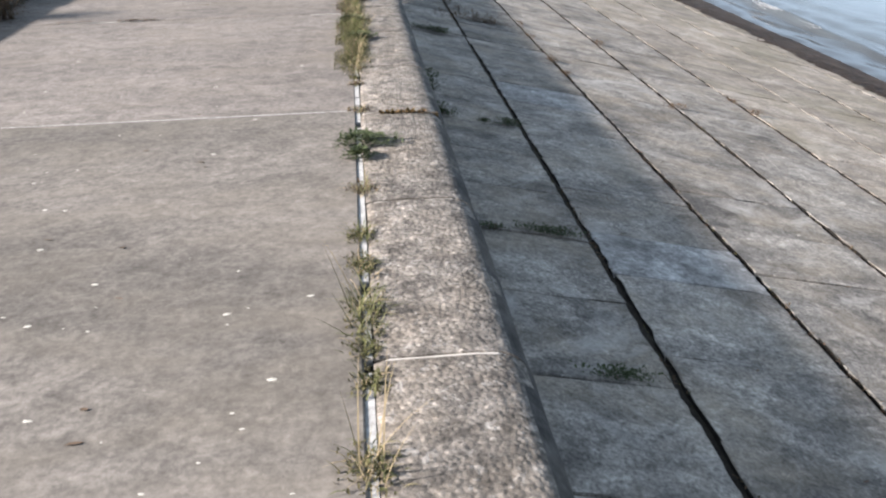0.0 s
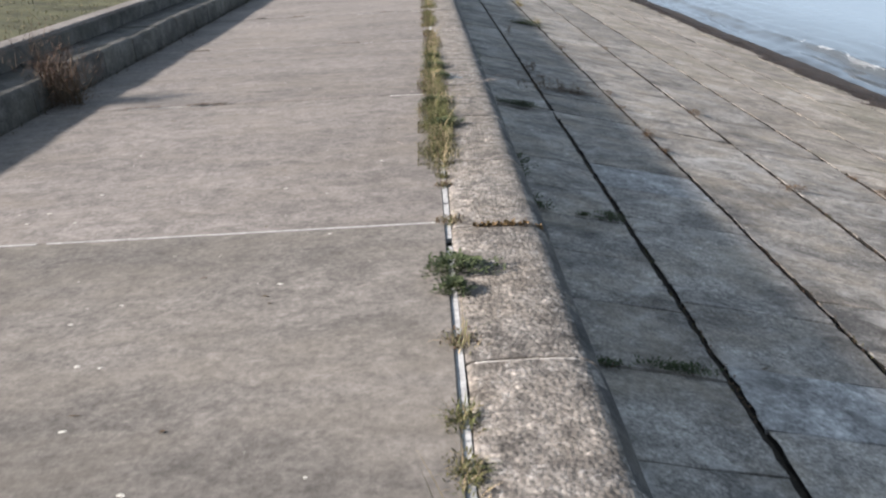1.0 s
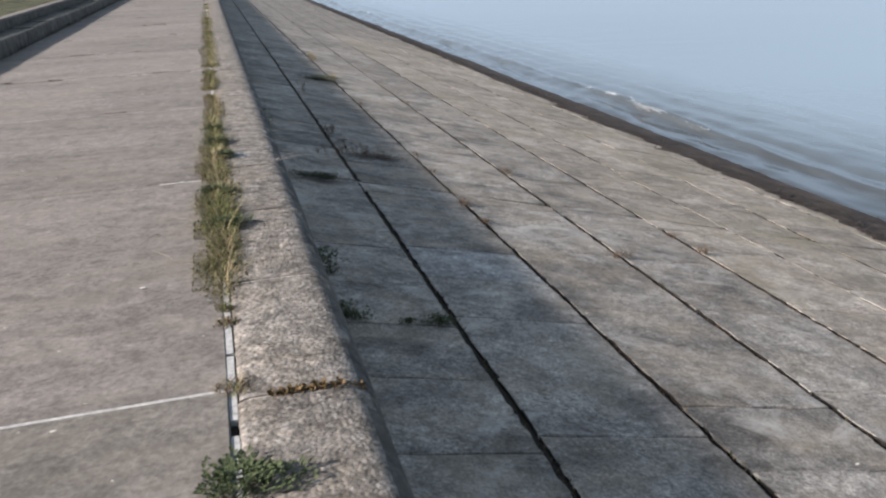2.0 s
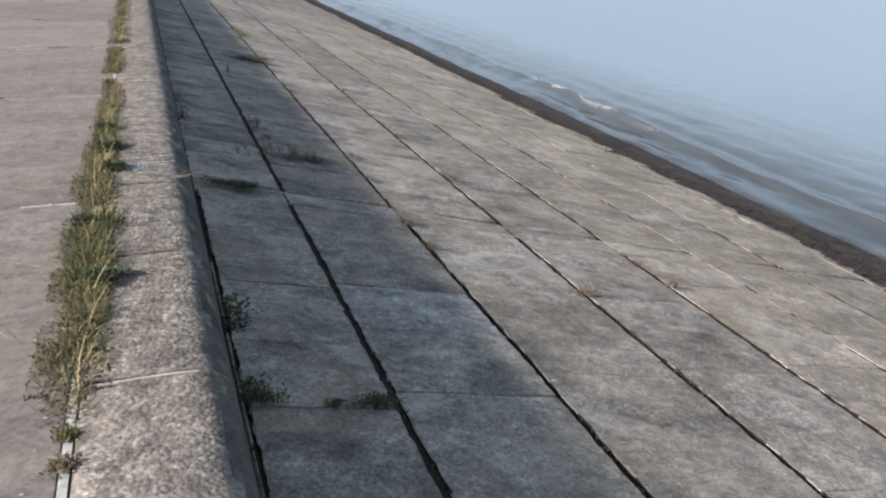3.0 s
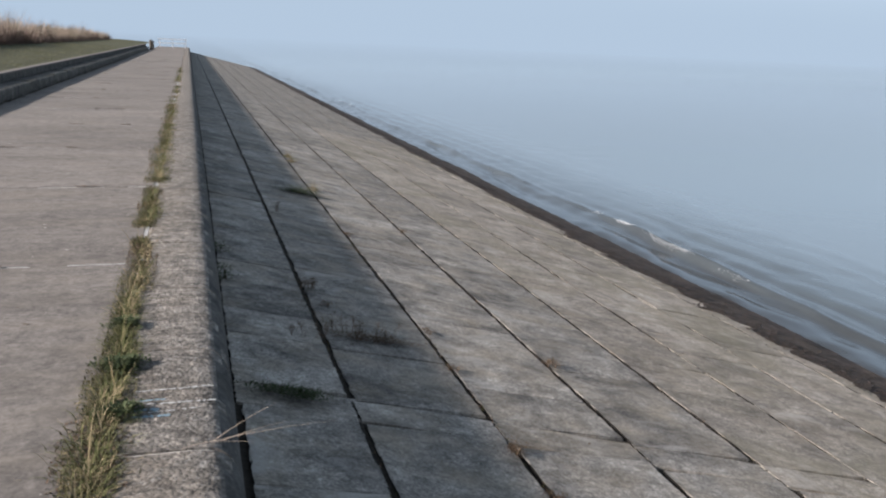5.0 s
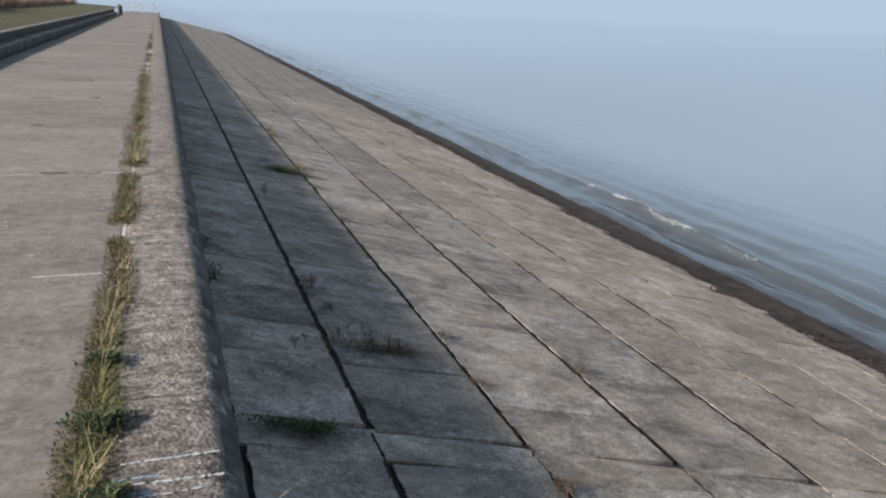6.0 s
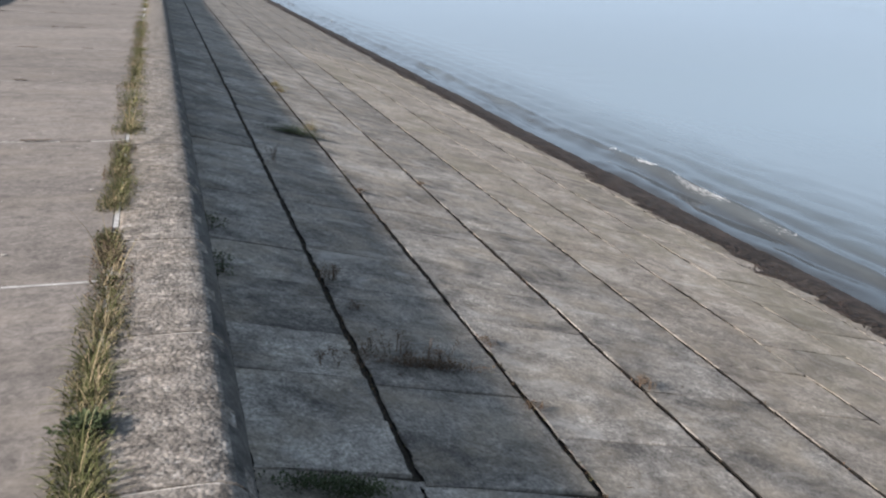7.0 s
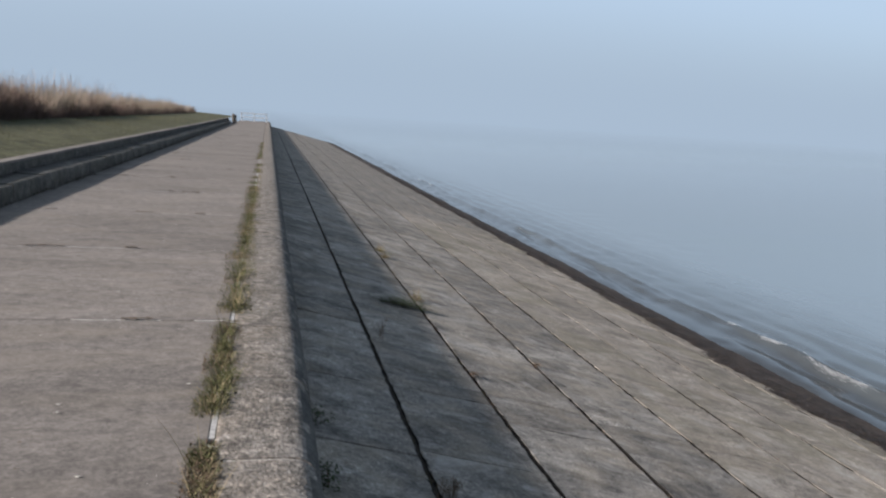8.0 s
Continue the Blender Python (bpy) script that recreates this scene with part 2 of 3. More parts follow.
# ---- coping ----
COPE = [(0.018, -1.2), (0.556, -1.2), (0.549, -0.50), (0.543, -0.36), (0.534, -0.25), (0.522, -0.16), (0.505, -0.095), (0.480, -0.052), (0.448, -0.022), (0.41, -0.006), (0.34, 0.0), (0.20, 0.002), (0.045, 0.0), (0.018, -0.010)]
coping = quad_mesh("coping_wall", *extrude_profile([(0.045, -3.4), (0.545, -3.4), (0.536, -0.38), (0.515, -0.175), (0.498, -0.105), (0.474, -0.06), (0.442, -0.029), (0.40, -0.011), (0.33, -0.006), (0.06, -0.006), (0.045, -0.014)], Y0, Y1), M_MORTAR)
tagged(coping, "rough grey concrete coping with rounded seaward edge", "sea wall", kind="structure")
COPE_JOINTS = [-8.97 + 1.22 * k for k in range(9)] + [2.01, 3.21, 4.47, 5.58, 6.72, 7.86, 8.93, 10.0, 11.2, 12.35, 13.5] + [13.5 + 1.16 * k for k in range(1, 90)]

# ---- slope ----
BEAM = (9.39, 9.72)


def beam(x):
    """The narrow cross beam of the slope runs slightly askew."""
    return BEAM[0] - 0.11 * (x - 1.3), BEAM[1] - 0.105 * (x - 1.3)


slope_bed = quad_mesh("slope", *extrude_profile([(0.50, -3.4), (WATER_X + 6, -3.4 + -0.6), (WATER_X + 6, slope_z(WATER_X + 6) - 0.028), (0.50, slope_z(0.50) - 0.028)], Y0, Y1), M_BED)
tagged(slope_bed, "sloping sea revetment of worn concrete slabs with dark open joints", "revetment", kind="structure")

# ---- water ----
def crest_at(y):
    """Where the little shore wave stands off the water's edge, and how high it is."""
    return 1.08 + 0.38 * noise.noise((0.1 * y, 4.0, 0)) + 0.16 * noise.noise((0.55 * y, 8.0, 0)), max(0.16, 0.46 + 0.9 * noise.noise((0.13 * y + 3.0, 1.0, 5.0)))


def water_sheet():
    xs = [-900.0, -60.0, -10.0, 4.0] + [WATER_X - 0.9 + 0.06 * i for i in range(90)]
    while xs[-1] < 3000:
        xs.append(xs[-1] + 0.06 * 1.15 ** (len(xs) - 93))
    ys = [-900.0, -200.0, -60.0, -30.0, -12.0] + [-8.0 + 0.22 * i for i in range(420)]
    while ys[-1] < 3500:
        ys.append(ys[-1] + 0.22 * 1.10 ** (len(ys) - 424))
    vs = []
    for x in xs:
        d = x - WATER_X
        for y in ys:
            near = math.exp(-max(0, d - 1) / 2.4)
            z = (0.014 + 0.045 * math.exp(-abs(d - 0.7) / 0.9) * max(0, noise.noise((0.5 * x, 0.3 * y, 7.0)) + 0.4)) * near * math.sin(7.5 * d + 0.5 * math.sin(0.33 * y) + 2.6 * noise.noise((0.35 * x, 0.22 * y, 0)))
            z += 0.03 * near * noise.noise((0.9 * x, 0.35 * y, 3.0)) + 0.02 * noise.noise((2.6 * x, 1.1 * y, 9.0)) * (near + 0.15)
            c_, a_ = crest_at(y)
            crest = d - c_
            z += 0.15 * math.exp(-(crest / (0.30 if crest > 0 else 0.09)) ** 2) * a_
            z += 0.024 * near * noise.noise((2.6 * x + 0.6 * y, 1.5 * y, 17.0))
            z += 0.035 * math.exp(-((crest - 1.5) / 0.25) ** 2) * crest_at(y + 40)[1]
            vs.append((x, y, WATER_Z + z))
    n = len(ys)
    fs = [(i * n + j, (i + 1) * n + j, (i + 1) * n + j + 1, i * n + j + 1) for i in range(len(xs) - 1) for j in range(n - 1)]
    return vs, fs


m, nt, bsdf = material("sea_water", 0.10)
bsdf.inputs["IOR"].default_value = 1.33
vec, _ = place_vec(nt, (1.0, 0.45, 1.0), False)
h = mix(nt, noise_node(nt, vec, 2.2, 4, 0.6, 0.6), noise_node(nt, vec, 9.0, 3, 0.6), 0.35)
bump(nt, bsdf, h, 0.12, 0.05)
# darker water near the edge, paler further out, where the haze is put into the colour
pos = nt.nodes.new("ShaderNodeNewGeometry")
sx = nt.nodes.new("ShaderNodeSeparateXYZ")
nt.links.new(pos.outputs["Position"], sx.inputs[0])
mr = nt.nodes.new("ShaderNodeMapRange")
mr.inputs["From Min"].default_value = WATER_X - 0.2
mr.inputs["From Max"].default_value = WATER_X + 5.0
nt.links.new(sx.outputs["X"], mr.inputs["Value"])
shore_vec, _ = place_vec(nt, (1.2, 0.30, 1.0), False)
offshore_haze = mix(nt, mr.outputs[0], noise_node(nt, shore_vec, 1.6, 5, 0.7, 0.5), 0.35)
nt.links.new(ramp(nt, offshore_haze, [(0.14, (0.026, 0.026, 0.026)), (0.30, (0.052, 0.058, 0.062)), (0.50, (0.085, 0.102, 0.112)), (0.80, (0.150, 0.186, 0.212))]), bsdf.inputs["Base Color"])
M_WATER = m
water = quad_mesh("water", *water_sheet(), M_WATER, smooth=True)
tagged(water, "calm misty grey-blue sea with small ripples at the shore", "sea", kind="structure")

# a glowing sheet painted as haze hides the far shore and the horizon: it thickens with height above the sea
m, nt, bsdf = material("sea_haze_glow", 1.0)
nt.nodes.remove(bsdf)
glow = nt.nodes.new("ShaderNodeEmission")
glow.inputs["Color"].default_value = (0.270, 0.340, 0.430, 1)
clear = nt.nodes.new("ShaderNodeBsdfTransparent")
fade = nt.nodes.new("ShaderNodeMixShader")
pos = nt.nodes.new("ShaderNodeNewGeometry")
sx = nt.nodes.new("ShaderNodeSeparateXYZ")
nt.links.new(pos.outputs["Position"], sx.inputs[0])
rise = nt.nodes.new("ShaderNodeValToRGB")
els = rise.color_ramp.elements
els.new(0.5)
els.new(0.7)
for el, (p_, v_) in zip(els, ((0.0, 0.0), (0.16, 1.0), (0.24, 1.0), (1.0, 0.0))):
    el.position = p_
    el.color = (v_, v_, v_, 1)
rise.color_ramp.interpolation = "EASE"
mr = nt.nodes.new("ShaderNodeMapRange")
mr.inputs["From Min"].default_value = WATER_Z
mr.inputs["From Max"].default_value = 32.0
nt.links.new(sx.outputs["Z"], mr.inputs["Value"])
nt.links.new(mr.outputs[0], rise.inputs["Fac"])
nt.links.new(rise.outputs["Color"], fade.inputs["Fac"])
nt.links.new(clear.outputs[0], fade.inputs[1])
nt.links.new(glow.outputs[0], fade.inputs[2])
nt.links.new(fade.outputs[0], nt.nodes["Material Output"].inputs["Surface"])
M_HAZE_GLOW = m
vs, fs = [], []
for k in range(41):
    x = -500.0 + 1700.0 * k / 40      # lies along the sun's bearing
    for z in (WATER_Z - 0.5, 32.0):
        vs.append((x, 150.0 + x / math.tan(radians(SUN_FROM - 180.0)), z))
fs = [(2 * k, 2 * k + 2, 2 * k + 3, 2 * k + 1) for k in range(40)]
mist = quad_mesh("backdrop", vs, fs, M_HAZE_GLOW, smooth=True)
tagged(mist, "pale blue-grey glowing sheet painted as sea mist, hiding the horizon", "mist", kind="structure")

# broken foam on the little shore wave: small flecks gathered where it topples
vs, fs = [], []
rf = random.Random(12)
y = 3.0
while y < 70:
    c_, a_ = crest_at(y)
    spill = a_ - 0.60 + 0.35 * noise.noise((1.3 * y, 2.0, 6.0))
    for _ in range(int(max(0.0, spill) * 44)):
        off = rf.gauss(-0.025, 0.030)
        yy, q = y + rf.uniform(-0.06, 0.06), rf.uniform(0.003, 0.011)
        z = WATER_Z + 0.15 * a_ * math.exp(-(off / 0.09) ** 2 if off < 0 else 0.0) + 0.012
        o_ = len(vs)
        a0 = rf.uniform(0, 6.28)
        for k in range(6):
            r_ = q * rf.uniform(0.5, 1.2)
            vs.append((WATER_X + c_ + off + r_ * math.cos(a0 + 1.047 * k), yy + 1.8 * r_ * math.sin(a0 + 1.047 * k), z + rf.uniform(-0.004, 0.004)))
        vs.append((WATER_X + c_ + off, yy, z + 0.5 * q))
        fs += [(o_ + k, o_ + (k + 1) % 6, o_ + 6) for k in range(6)]
    y += 0.03
foam = quad_mesh("foam", vs, fs, M_FOAM)
tagged(foam, "thin white foam breaking on the shore wave", "foam", kind="stuff")

# ---- landward wall, kerb and bank ----
U = WALL_X - 0.50
wall = quad_mesh("wall_west", *extrude_profile([(U - 0.5, -0.5), (U, -0.5), (U + 0.004, WALL_H - 0.03), (U - 0.03, WALL_H), (U - 0.22, WALL_H + 0.005), (U - 0.30, WALL_H - 0.05), (U - 0.5, WALL_H - 0.08)], Y0, 97.0, 90, 0.007, rng), M_KERB)
tagged(wall, "low grey concrete wall along the landward side of the promenade", "wall", kind="structure")
# added strips in paler concrete: the wall top's sunlight put into its colour
y = Y0
while y < 96:
    ly = rng.uniform(1.1, 1.5)
    cap = quad_mesh("wall_cap", *extrude_profile([(U - 0.24, WALL_H - 0.02), (U - 0.006, WALL_H - 0.02), (U - 0.002, WALL_H + 0.006), (U - 0.02, WALL_H + 0.016), (U - 0.22, WALL_H + 0.018), (U - 0.24, WALL_H + 0.01)], y + 0.004, y + ly - 0.006, 3, 0.003, rng), M_PROM, wall)
    y += ly
kerb = quad_mesh("kerb_west", *extrude_profile([(U - 0.02, -0.5), (WALL_X - 0.05, -0.5), (WALL_X - 0.05, 0.20), (U - 0.02, 0.22)], Y0, 92.0), M_BED)
tagged(kerb, "worn concrete kerb step at the foot of the low wall", "kerb", kind="structure")


def bank_z(x, y):
    """The turf starts just under the wall's top and rises gently landward."""
    d = U - 0.28 - x
    return WALL_H - 0.05 + 0.05 * noise.noise((0.5 * x, 0.4 * y, 0)) * min(1, d) + 0.34 * (1 - math.exp(-d / 2.5))


def bank_sheet():
    xs = [U - 0.28 - 0.5 * i for i in range(24)] + [-20, -40, -100, -400]
    ys = [-300, -60, -20] + [-8 + 1.0 * i for i in range(127)]
    vs = []
    for x in xs:
        for y in ys:
            vs.append((x, y, bank_z(x, y)))
    n = len(ys)
    return vs, [(i * n + j, i * n + j + 1, (i + 1) * n + j + 1, (i + 1) * n + j) for i in range(len(xs) - 1) for j in range(n - 1)]


bank = quad_mesh("bank", *bank_sheet(), M_TURF, smooth=True)
tagged(bank, "short green and brown turf behind the wall", "grass", kind="structure")

# ---- plants ----
def blade(vs, fs, base, lean, az, length, width, bend, segs=3):
    """A tapering, bending strip."""
    o_ = len(vs)
    dx, dy = math.cos(az), math.sin(az)
    px, py = -dy, dx
    x, y, z = base
    ang = lean
    for k in range(segs + 1):
        w = width * (1 - 0.85 * (k / segs) ** 1.5) / 2
        vs.append((x + px * w, y + py * w, z))
        vs.append((x - px * w, y - py * w, z))
        st = length / segs
        x += dx * math.sin(ang) * st
        y += dy * math.sin(ang) * st
        z += math.cos(ang) * st
        z = max(z, base[2] + 0.004)
        ang += bend / segs
    for k in range(segs):
        a = o_ + 2 * k
        fs.append((a, a + 1, a + 3, a + 2))


def leaf(vs, fs, base, az, lean, length, width):
    """A broad leaf folded along its midrib."""
    o_ = len(vs)
    dx, dy = math.cos(az), math.sin(az)
    px, py = -dy, dx
    for t_, w, lift in ((0.0, 0.15, 0), (0.35, 0.9, 0.12), (0.7, 1.0, 0.06), (1.0, 0.1, -0.10)):
        d = length * t_ * math.sin(lean)
        z = base[2] + length * (t_ * math.cos(lean) + lift * 0.5)
        z = max(z, base[2] + 0.003)
        for s_ in (-1, 0, 1):
            vs.append((base[0] + dx * d + px * s_ * w * width / 2, base[1] + dy * d + py * s_ * w * width / 2, z + abs(s_) * 0.12 * width))
    for k in range(3):
        a = o_ + 3 * k
        fs.append((a, a + 1, a + 4, a + 3))
        fs.append((a + 1, a + 2, a + 5, a + 4))


def grass_tuft(r2, wide, long, height, green, dry, stalks=0):
    """A clump of grass squeezed out of the joint: wide across it, long along it."""
    tuft = empty("grass_tuft")
    for nm, n, mat, hf in (("foliage", green, M_GRASS, 0.9), ("dead_foliage", dry, M_STRAW, 0.8)):
        vs, fs = [], []
        for _ in range(n):
            x, y = r2.gauss(0, wide * 0.34), r2.gauss(0, 0.27) * long
            az = math.atan2(r2.gauss(0, 1), r2.gauss(0, 1) + (x / wide) * 2.5)
            blade(vs, fs, (x * 0.6, y, 0.0), r2.uniform(0.2, 1.25), az, height * hf * r2.choice((0.4, 0.55, 0.7, 0.9, 1.3)) * r2.uniform(0.8, 1.2), r2.uniform(0.002, 0.006), r2.uniform(0.2, 1.7))
        quad_mesh(nm, vs, fs, mat, tuft)["kind"] = "stuff"
    vs, fs = [], []
    for _ in range(int(1.0 * (green + dry))):
        x, y = max(-0.55, min(0.55, r2.gauss(0, 0.36))) * wide, max(-0.55, min(0.55, r2.gauss(0, 0.32))) * long
        leaf(vs, fs, (x, y, r2.uniform(0.0, 0.3) * height * max(0.0, 1 - abs(x) / wide * 1.8)), r2.uniform(0, 6.28), r2.uniform(0.3, 1.4), r2.uniform(0.010, 0.024), r2.uniform(0.004, 0.009))
    quad_mesh("moss_mat", vs, fs, r2.choice((M_MAT, M_MAT, M_MAT, M_BROWN)), tuft)["kind"] = "stuff"
    for _ in range(stalks):
        vs, fs = [], []
        blade(vs, fs, (r2.gauss(0, 0.02), r2.uniform(-0.4, 0.4) * long, 0), r2.uniform(0.1, 0.7), r2.uniform(0, 6.28), r2.uniform(0.18, 0.32), 0.005, r2.uniform(0.0, 0.7), 4)
        quad_mesh("stalk", vs, fs, M_STRAW, tuft)
    return tuft


M_MAT = plain("mossy_leaves", (0.080, 0.074, 0.034), 0.85, 0.35, 30, island=True)


def rosette(r2, radius, n, mat=None):
    """A flat, matted rosette of many small lobed leaves."""
    weed = empty("rosette_weed")
    for nm, f_, lift in (("outer_foliage", 1.0, 0.0), ("inner_foliage", 0.55, 0.018)):
        vs, fs = [], []
        for k in range(n * 16):
            az = 6.283 * k / (n * 16) * 7 + r2.uniform(-0.3, 0.3)
            rr = radius * f_ * math.sqrt(r2.random()) * (0.85 + 0.3 * math.sin(3 * az + radius * 50))
            leaf(vs, fs, (math.cos(az) * rr * 1.1, math.sin(az) * rr * 0.85, 0.004 + lift + r2.uniform(0, 0.026)), az + r2.uniform(-1.4, 1.4), r2.uniform(0.7, 1.5), r2.uniform(0.012, 0.032), r2.uniform(0.007, 0.014))
        quad_mesh(nm, vs, fs, mat or M_LEAF, weed)["kind"] = "stuff"
    return weed


def creeping_weed(r2, across, along, height, n, mat=None, size=1.0):
    """A low mat of small leaves that spreads along a cross joint."""
    weed = empty("creeping_weed")
    vs, fs = [], []
    for _ in range(int(n * 4.0 / size)):
        x = r2.gauss(0, 0.3) * across
        y = r2.gauss(0, 0.3) * along
        leaf(vs, fs, (x, y, r2.uniform(0.0, height) + SLOPE_A * x), r2.uniform(0, 6.28), r2.uniform(0.5, 1.4), r2.uniform(0.009, 0.024) * size, r2.uniform(0.005, 0.011) * size)
    quad_mesh("foliage", vs, fs, mat or M_LEAF, weed)["kind"] = "stuff"
    vs, fs = [], []
    for _ in range(max(4, n // 14)):
        x = r2.gauss(0, 0.25) * across
        blade(vs, fs, (x, r2.gauss(0, 0.2) * along, SLOPE_A * x), r2.uniform(0.2, 1.2), r2.uniform(0, 6.28), r2.uniform(0.6, 1.6) * height + 0.03, 0.005, 0.6)
    quad_mesh("stemwork", vs, fs, M_BROWN, weed)["kind"] = "stuff"
    return weed


def twiggy_weed(r2, across, height, n, mat=None):
    """A dead branching weed: bare stems with side twigs and seed clusters."""
    weed = empty("dead_weed")
    vs, fs, sv, sf = [], [], [], []
    for _ in range(n):
        x = r2.uniform(-0.5, 0.5) * across
        base = (x, r2.gauss(0, 0.03), SLOPE_A * x)
        az, ln, lean = r2.uniform(0, 6.28), height * r2.uniform(0.5, 1.1), r2.uniform(0.1, 0.8)
        blade(vs, fs, base, lean, az, ln, 0.007, r2.uniform(-0.2, 0.5), 4)
        for _k in range(4):
            f_ = r2.uniform(0.3, 0.95) * ln
            b_ = (base[0] + math.cos(az) * math.sin(lean) * f_, base[1] + math.sin(az) * math.sin(lean) * f_, base[2] + math.cos(lean) * f_)
            a2 = r2.uniform(0, 6.28)
            blade(vs, fs, b_, r2.uniform(0.3, 1.0), a2, 0.3 * height, 0.004, 0.2, 2)
            for _j in range(6):
                leaf(sv, sf, (b_[0] + r2.gauss(0, 0.02), b_[1] + r2.gauss(0, 0.02), b_[2] + r2.uniform(0, 0.2) * height), r2.uniform(0, 6.28), r2.uniform(0.3, 1.3), r2.uniform(0.008, 0.016), 0.007)
    quad_mesh("stemwork", vs, fs, M_BROWN, weed)["kind"] = "stuff"
    quad_mesh("seed_mass", sv, sf, mat or M_BROWN, weed)["kind"] = "stuff"
    return weed


r5 = random.Random(21)
# tufts in the joint between promenade and coping: y, width, length, height, green share, stalks
TUFTS = [(1.0, 0.10, 0.20, 0.07, 0.5, 2), (1.54, 0.14, 0.16, 0.09, 0.45, 9), (1.90, 0.10, 0.12, 0.05, 0.7, 0), (2.07, 0.08, 0.10, 0.05, 0.8, 0), (2.28, 0.12, 0.32, 0.10, 0.7, 4),
         (2.62, 0.10, 0.16, 0.07, 0.6, 2), (2.88, 0.10, 0.14, 0.07, 0.75, 0), (3.36, 0.13, 0.14, 0.06, 0.35, 1), (4.57, 0.11, 0.10, 0.05, 0.3, 1), (5.50, 0.15, 0.24, 0.05, 0.3, 2), (5.14, 0.08, 0.08, 0.04, 0.8, 0), (5.30, 0.06, 0.08, 0.03, 0.8, 0)]
for y, wd, lg, ht, gr, st in TUFTS:
    n = int(60 + 420 * lg)
    t_ = grass_tuft(r5, wd, lg, ht, int(n * gr), int(n * (1 - gr)), st)
    t_.location = (r5.uniform(-0.01, 0.012), y, -0.004)
    tagged(t_, "small green and straw grass tuft growing from the white joint", "grass tuft", "tufts along the coping joint")
y = 5.62
k = 0
while y < 46:
    lg = r5.uniform(0.22, 0.42) * (1 if y < 20 else 1.8)
    wd = (0.19 if 5.6 < y < 8.6 else 0.15 if y < 13 else 0.22) * r5.uniform(0.7, 1.3)
    if r5.random() < (0.93 if y < 9 else 0.86 if y < 24 else 0.7):
        n = int((760 if y < 9 else 480 if y < 14 else 260 if y < 24 else 140) * (lg / 0.3) ** 0.5)
        gr = r5.choice((0.35, 0.5, 0.6, 0.75, 0.9))
        t_ = grass_tuft(r5, wd, lg * 1.25, r5.uniform(0.05, 0.105), int(n * gr), int(n * (1 - gr)), r5.choice((0, 1, 3, 5)) if y < 15 else 0)
        t_.location = (r5.uniform(-0.03, 0.015), y + lg / 2, -0.004)
        tagged(t_, "dense green and straw grass tuft along the coping joint", "grass tuft", "tufts along the coping joint")
    y += lg * (r5.uniform(0.65, 0.95) if y < 9 else r5.uniform(0.9, 1.3))
for x, y, rad, n in ((0.02, 3.97, 0.17, 22), (0.005, 3.76, 0.07, 12), (0.05, 6.45, 0.13, 18), (0.02, 8.72, 0.12, 18), (0.06, 8.2, 0.10, 14), (-0.02, 7.2, 0.10, 14), (0.0, 9.3, 0.09, 12)):
    w_ = rosette(r5, rad, n)
    w_.location = (x, y, 0.002)
    tagged(w_, "dark green rosette weed spreading over the coping joint", "weed", "rosette weeds")

# weeds on the slope
CREEP = [(1.07, 4.09, 0.30, 0.05, 0.04, 130), (0.71, 4.05, 0.14, 0.04, 0.03, 50), (1.05, 2.68, 0.26, 0.05, 0.04, 90), (1.20, 6.16, 0.16, 0.06, 0.06, 110), (1.0, 6.15, 0.10, 0.03, 0.03, 40),
         (0.68, 6.18, 0.18, 0.06, 0.05, 90), (0.85, 9.62, 0.34, 0.08, 0.05, 200), (1.0, 9.57, 0.22, 0.08, 0.07, 160), (2.05, 17.8, 0.50, 0.16, 0.10, 420), (1.95, 17.75, 0.60, 0.10, 0.05, 300)]
for x, y, ac, al, ht, n in CREEP:
    w_ = creeping_weed(r5, ac, al, ht, n)
    w_.location = (x, y, slope_z(x) + 0.004)
    tagged(w_, "low dark green weed creeping along a slab joint", "weed", "weeds on the slope")
w_ = creeping_weed(r5, 0.55, 0.07, 0.05, 240, M_BROWN)
w_.location = (1.75, 10.88, slope_z(1.75) + 0.004)
tagged(w_, "low dead brown weed along a slab joint", "weed", "weeds on the slope")
BUSHY = [(0.625, 6.98, 0.17, 150), (0.62, 6.25, 0.10, 70), (0.605, 12.05, 0.14, 90), (0.605, 13.05, 0.10, 60)]
for x, y, ht, n in BUSHY:
    w_ = creeping_weed(r5, 0.17, 0.15, ht, int(n * 0.9), None, 1.5)
    w_.location = (x, y, slope_z(x) - 0.02)
    tagged(w_, "bushy green weed in the groove below the coping", "weed", "weeds in the coping groove")
TWIGGY = [(1.65, 11.0, 0.55, 0.14, 22), (1.19, 10.8, 0.30, 0.12, 9), (1.37, 12.2, 0.14, 0.14, 12), (2.30, 11.35, 0.10, 0.06, 6), (2.27, 9.13, 0.10, 0.08, 10), (2.28, 8.55, 0.08, 0.05, 6), (3.30, 7.85, 0.30, 0.07, 12), (3.33, 10.95, 0.12, 0.07, 9),
          (4.37, 8.2, 0.14, 0.08, 10), (4.36, 8.75, 0.08, 0.05, 5), (3.33, 16.1, 0.10, 0.06, 6), (2.30, 15.1, 0.10, 0.06, 6), (1.45, 15.85, 0.05, 0.24, 5), (1.45, 11.7, 0.10, 0.05, 5), (2.28, 10.5, 0.1, 0.05, 5)]
for x, y, ac, ht, n in TWIGGY:
    w_ = twiggy_weed(r5, ac, ht, n)
    w_.location = (x, y, slope_z(x) - 0.005)
    tagged(w_, "dead brown branching weed in an open slab joint", "weed", "dead weeds on the slope")
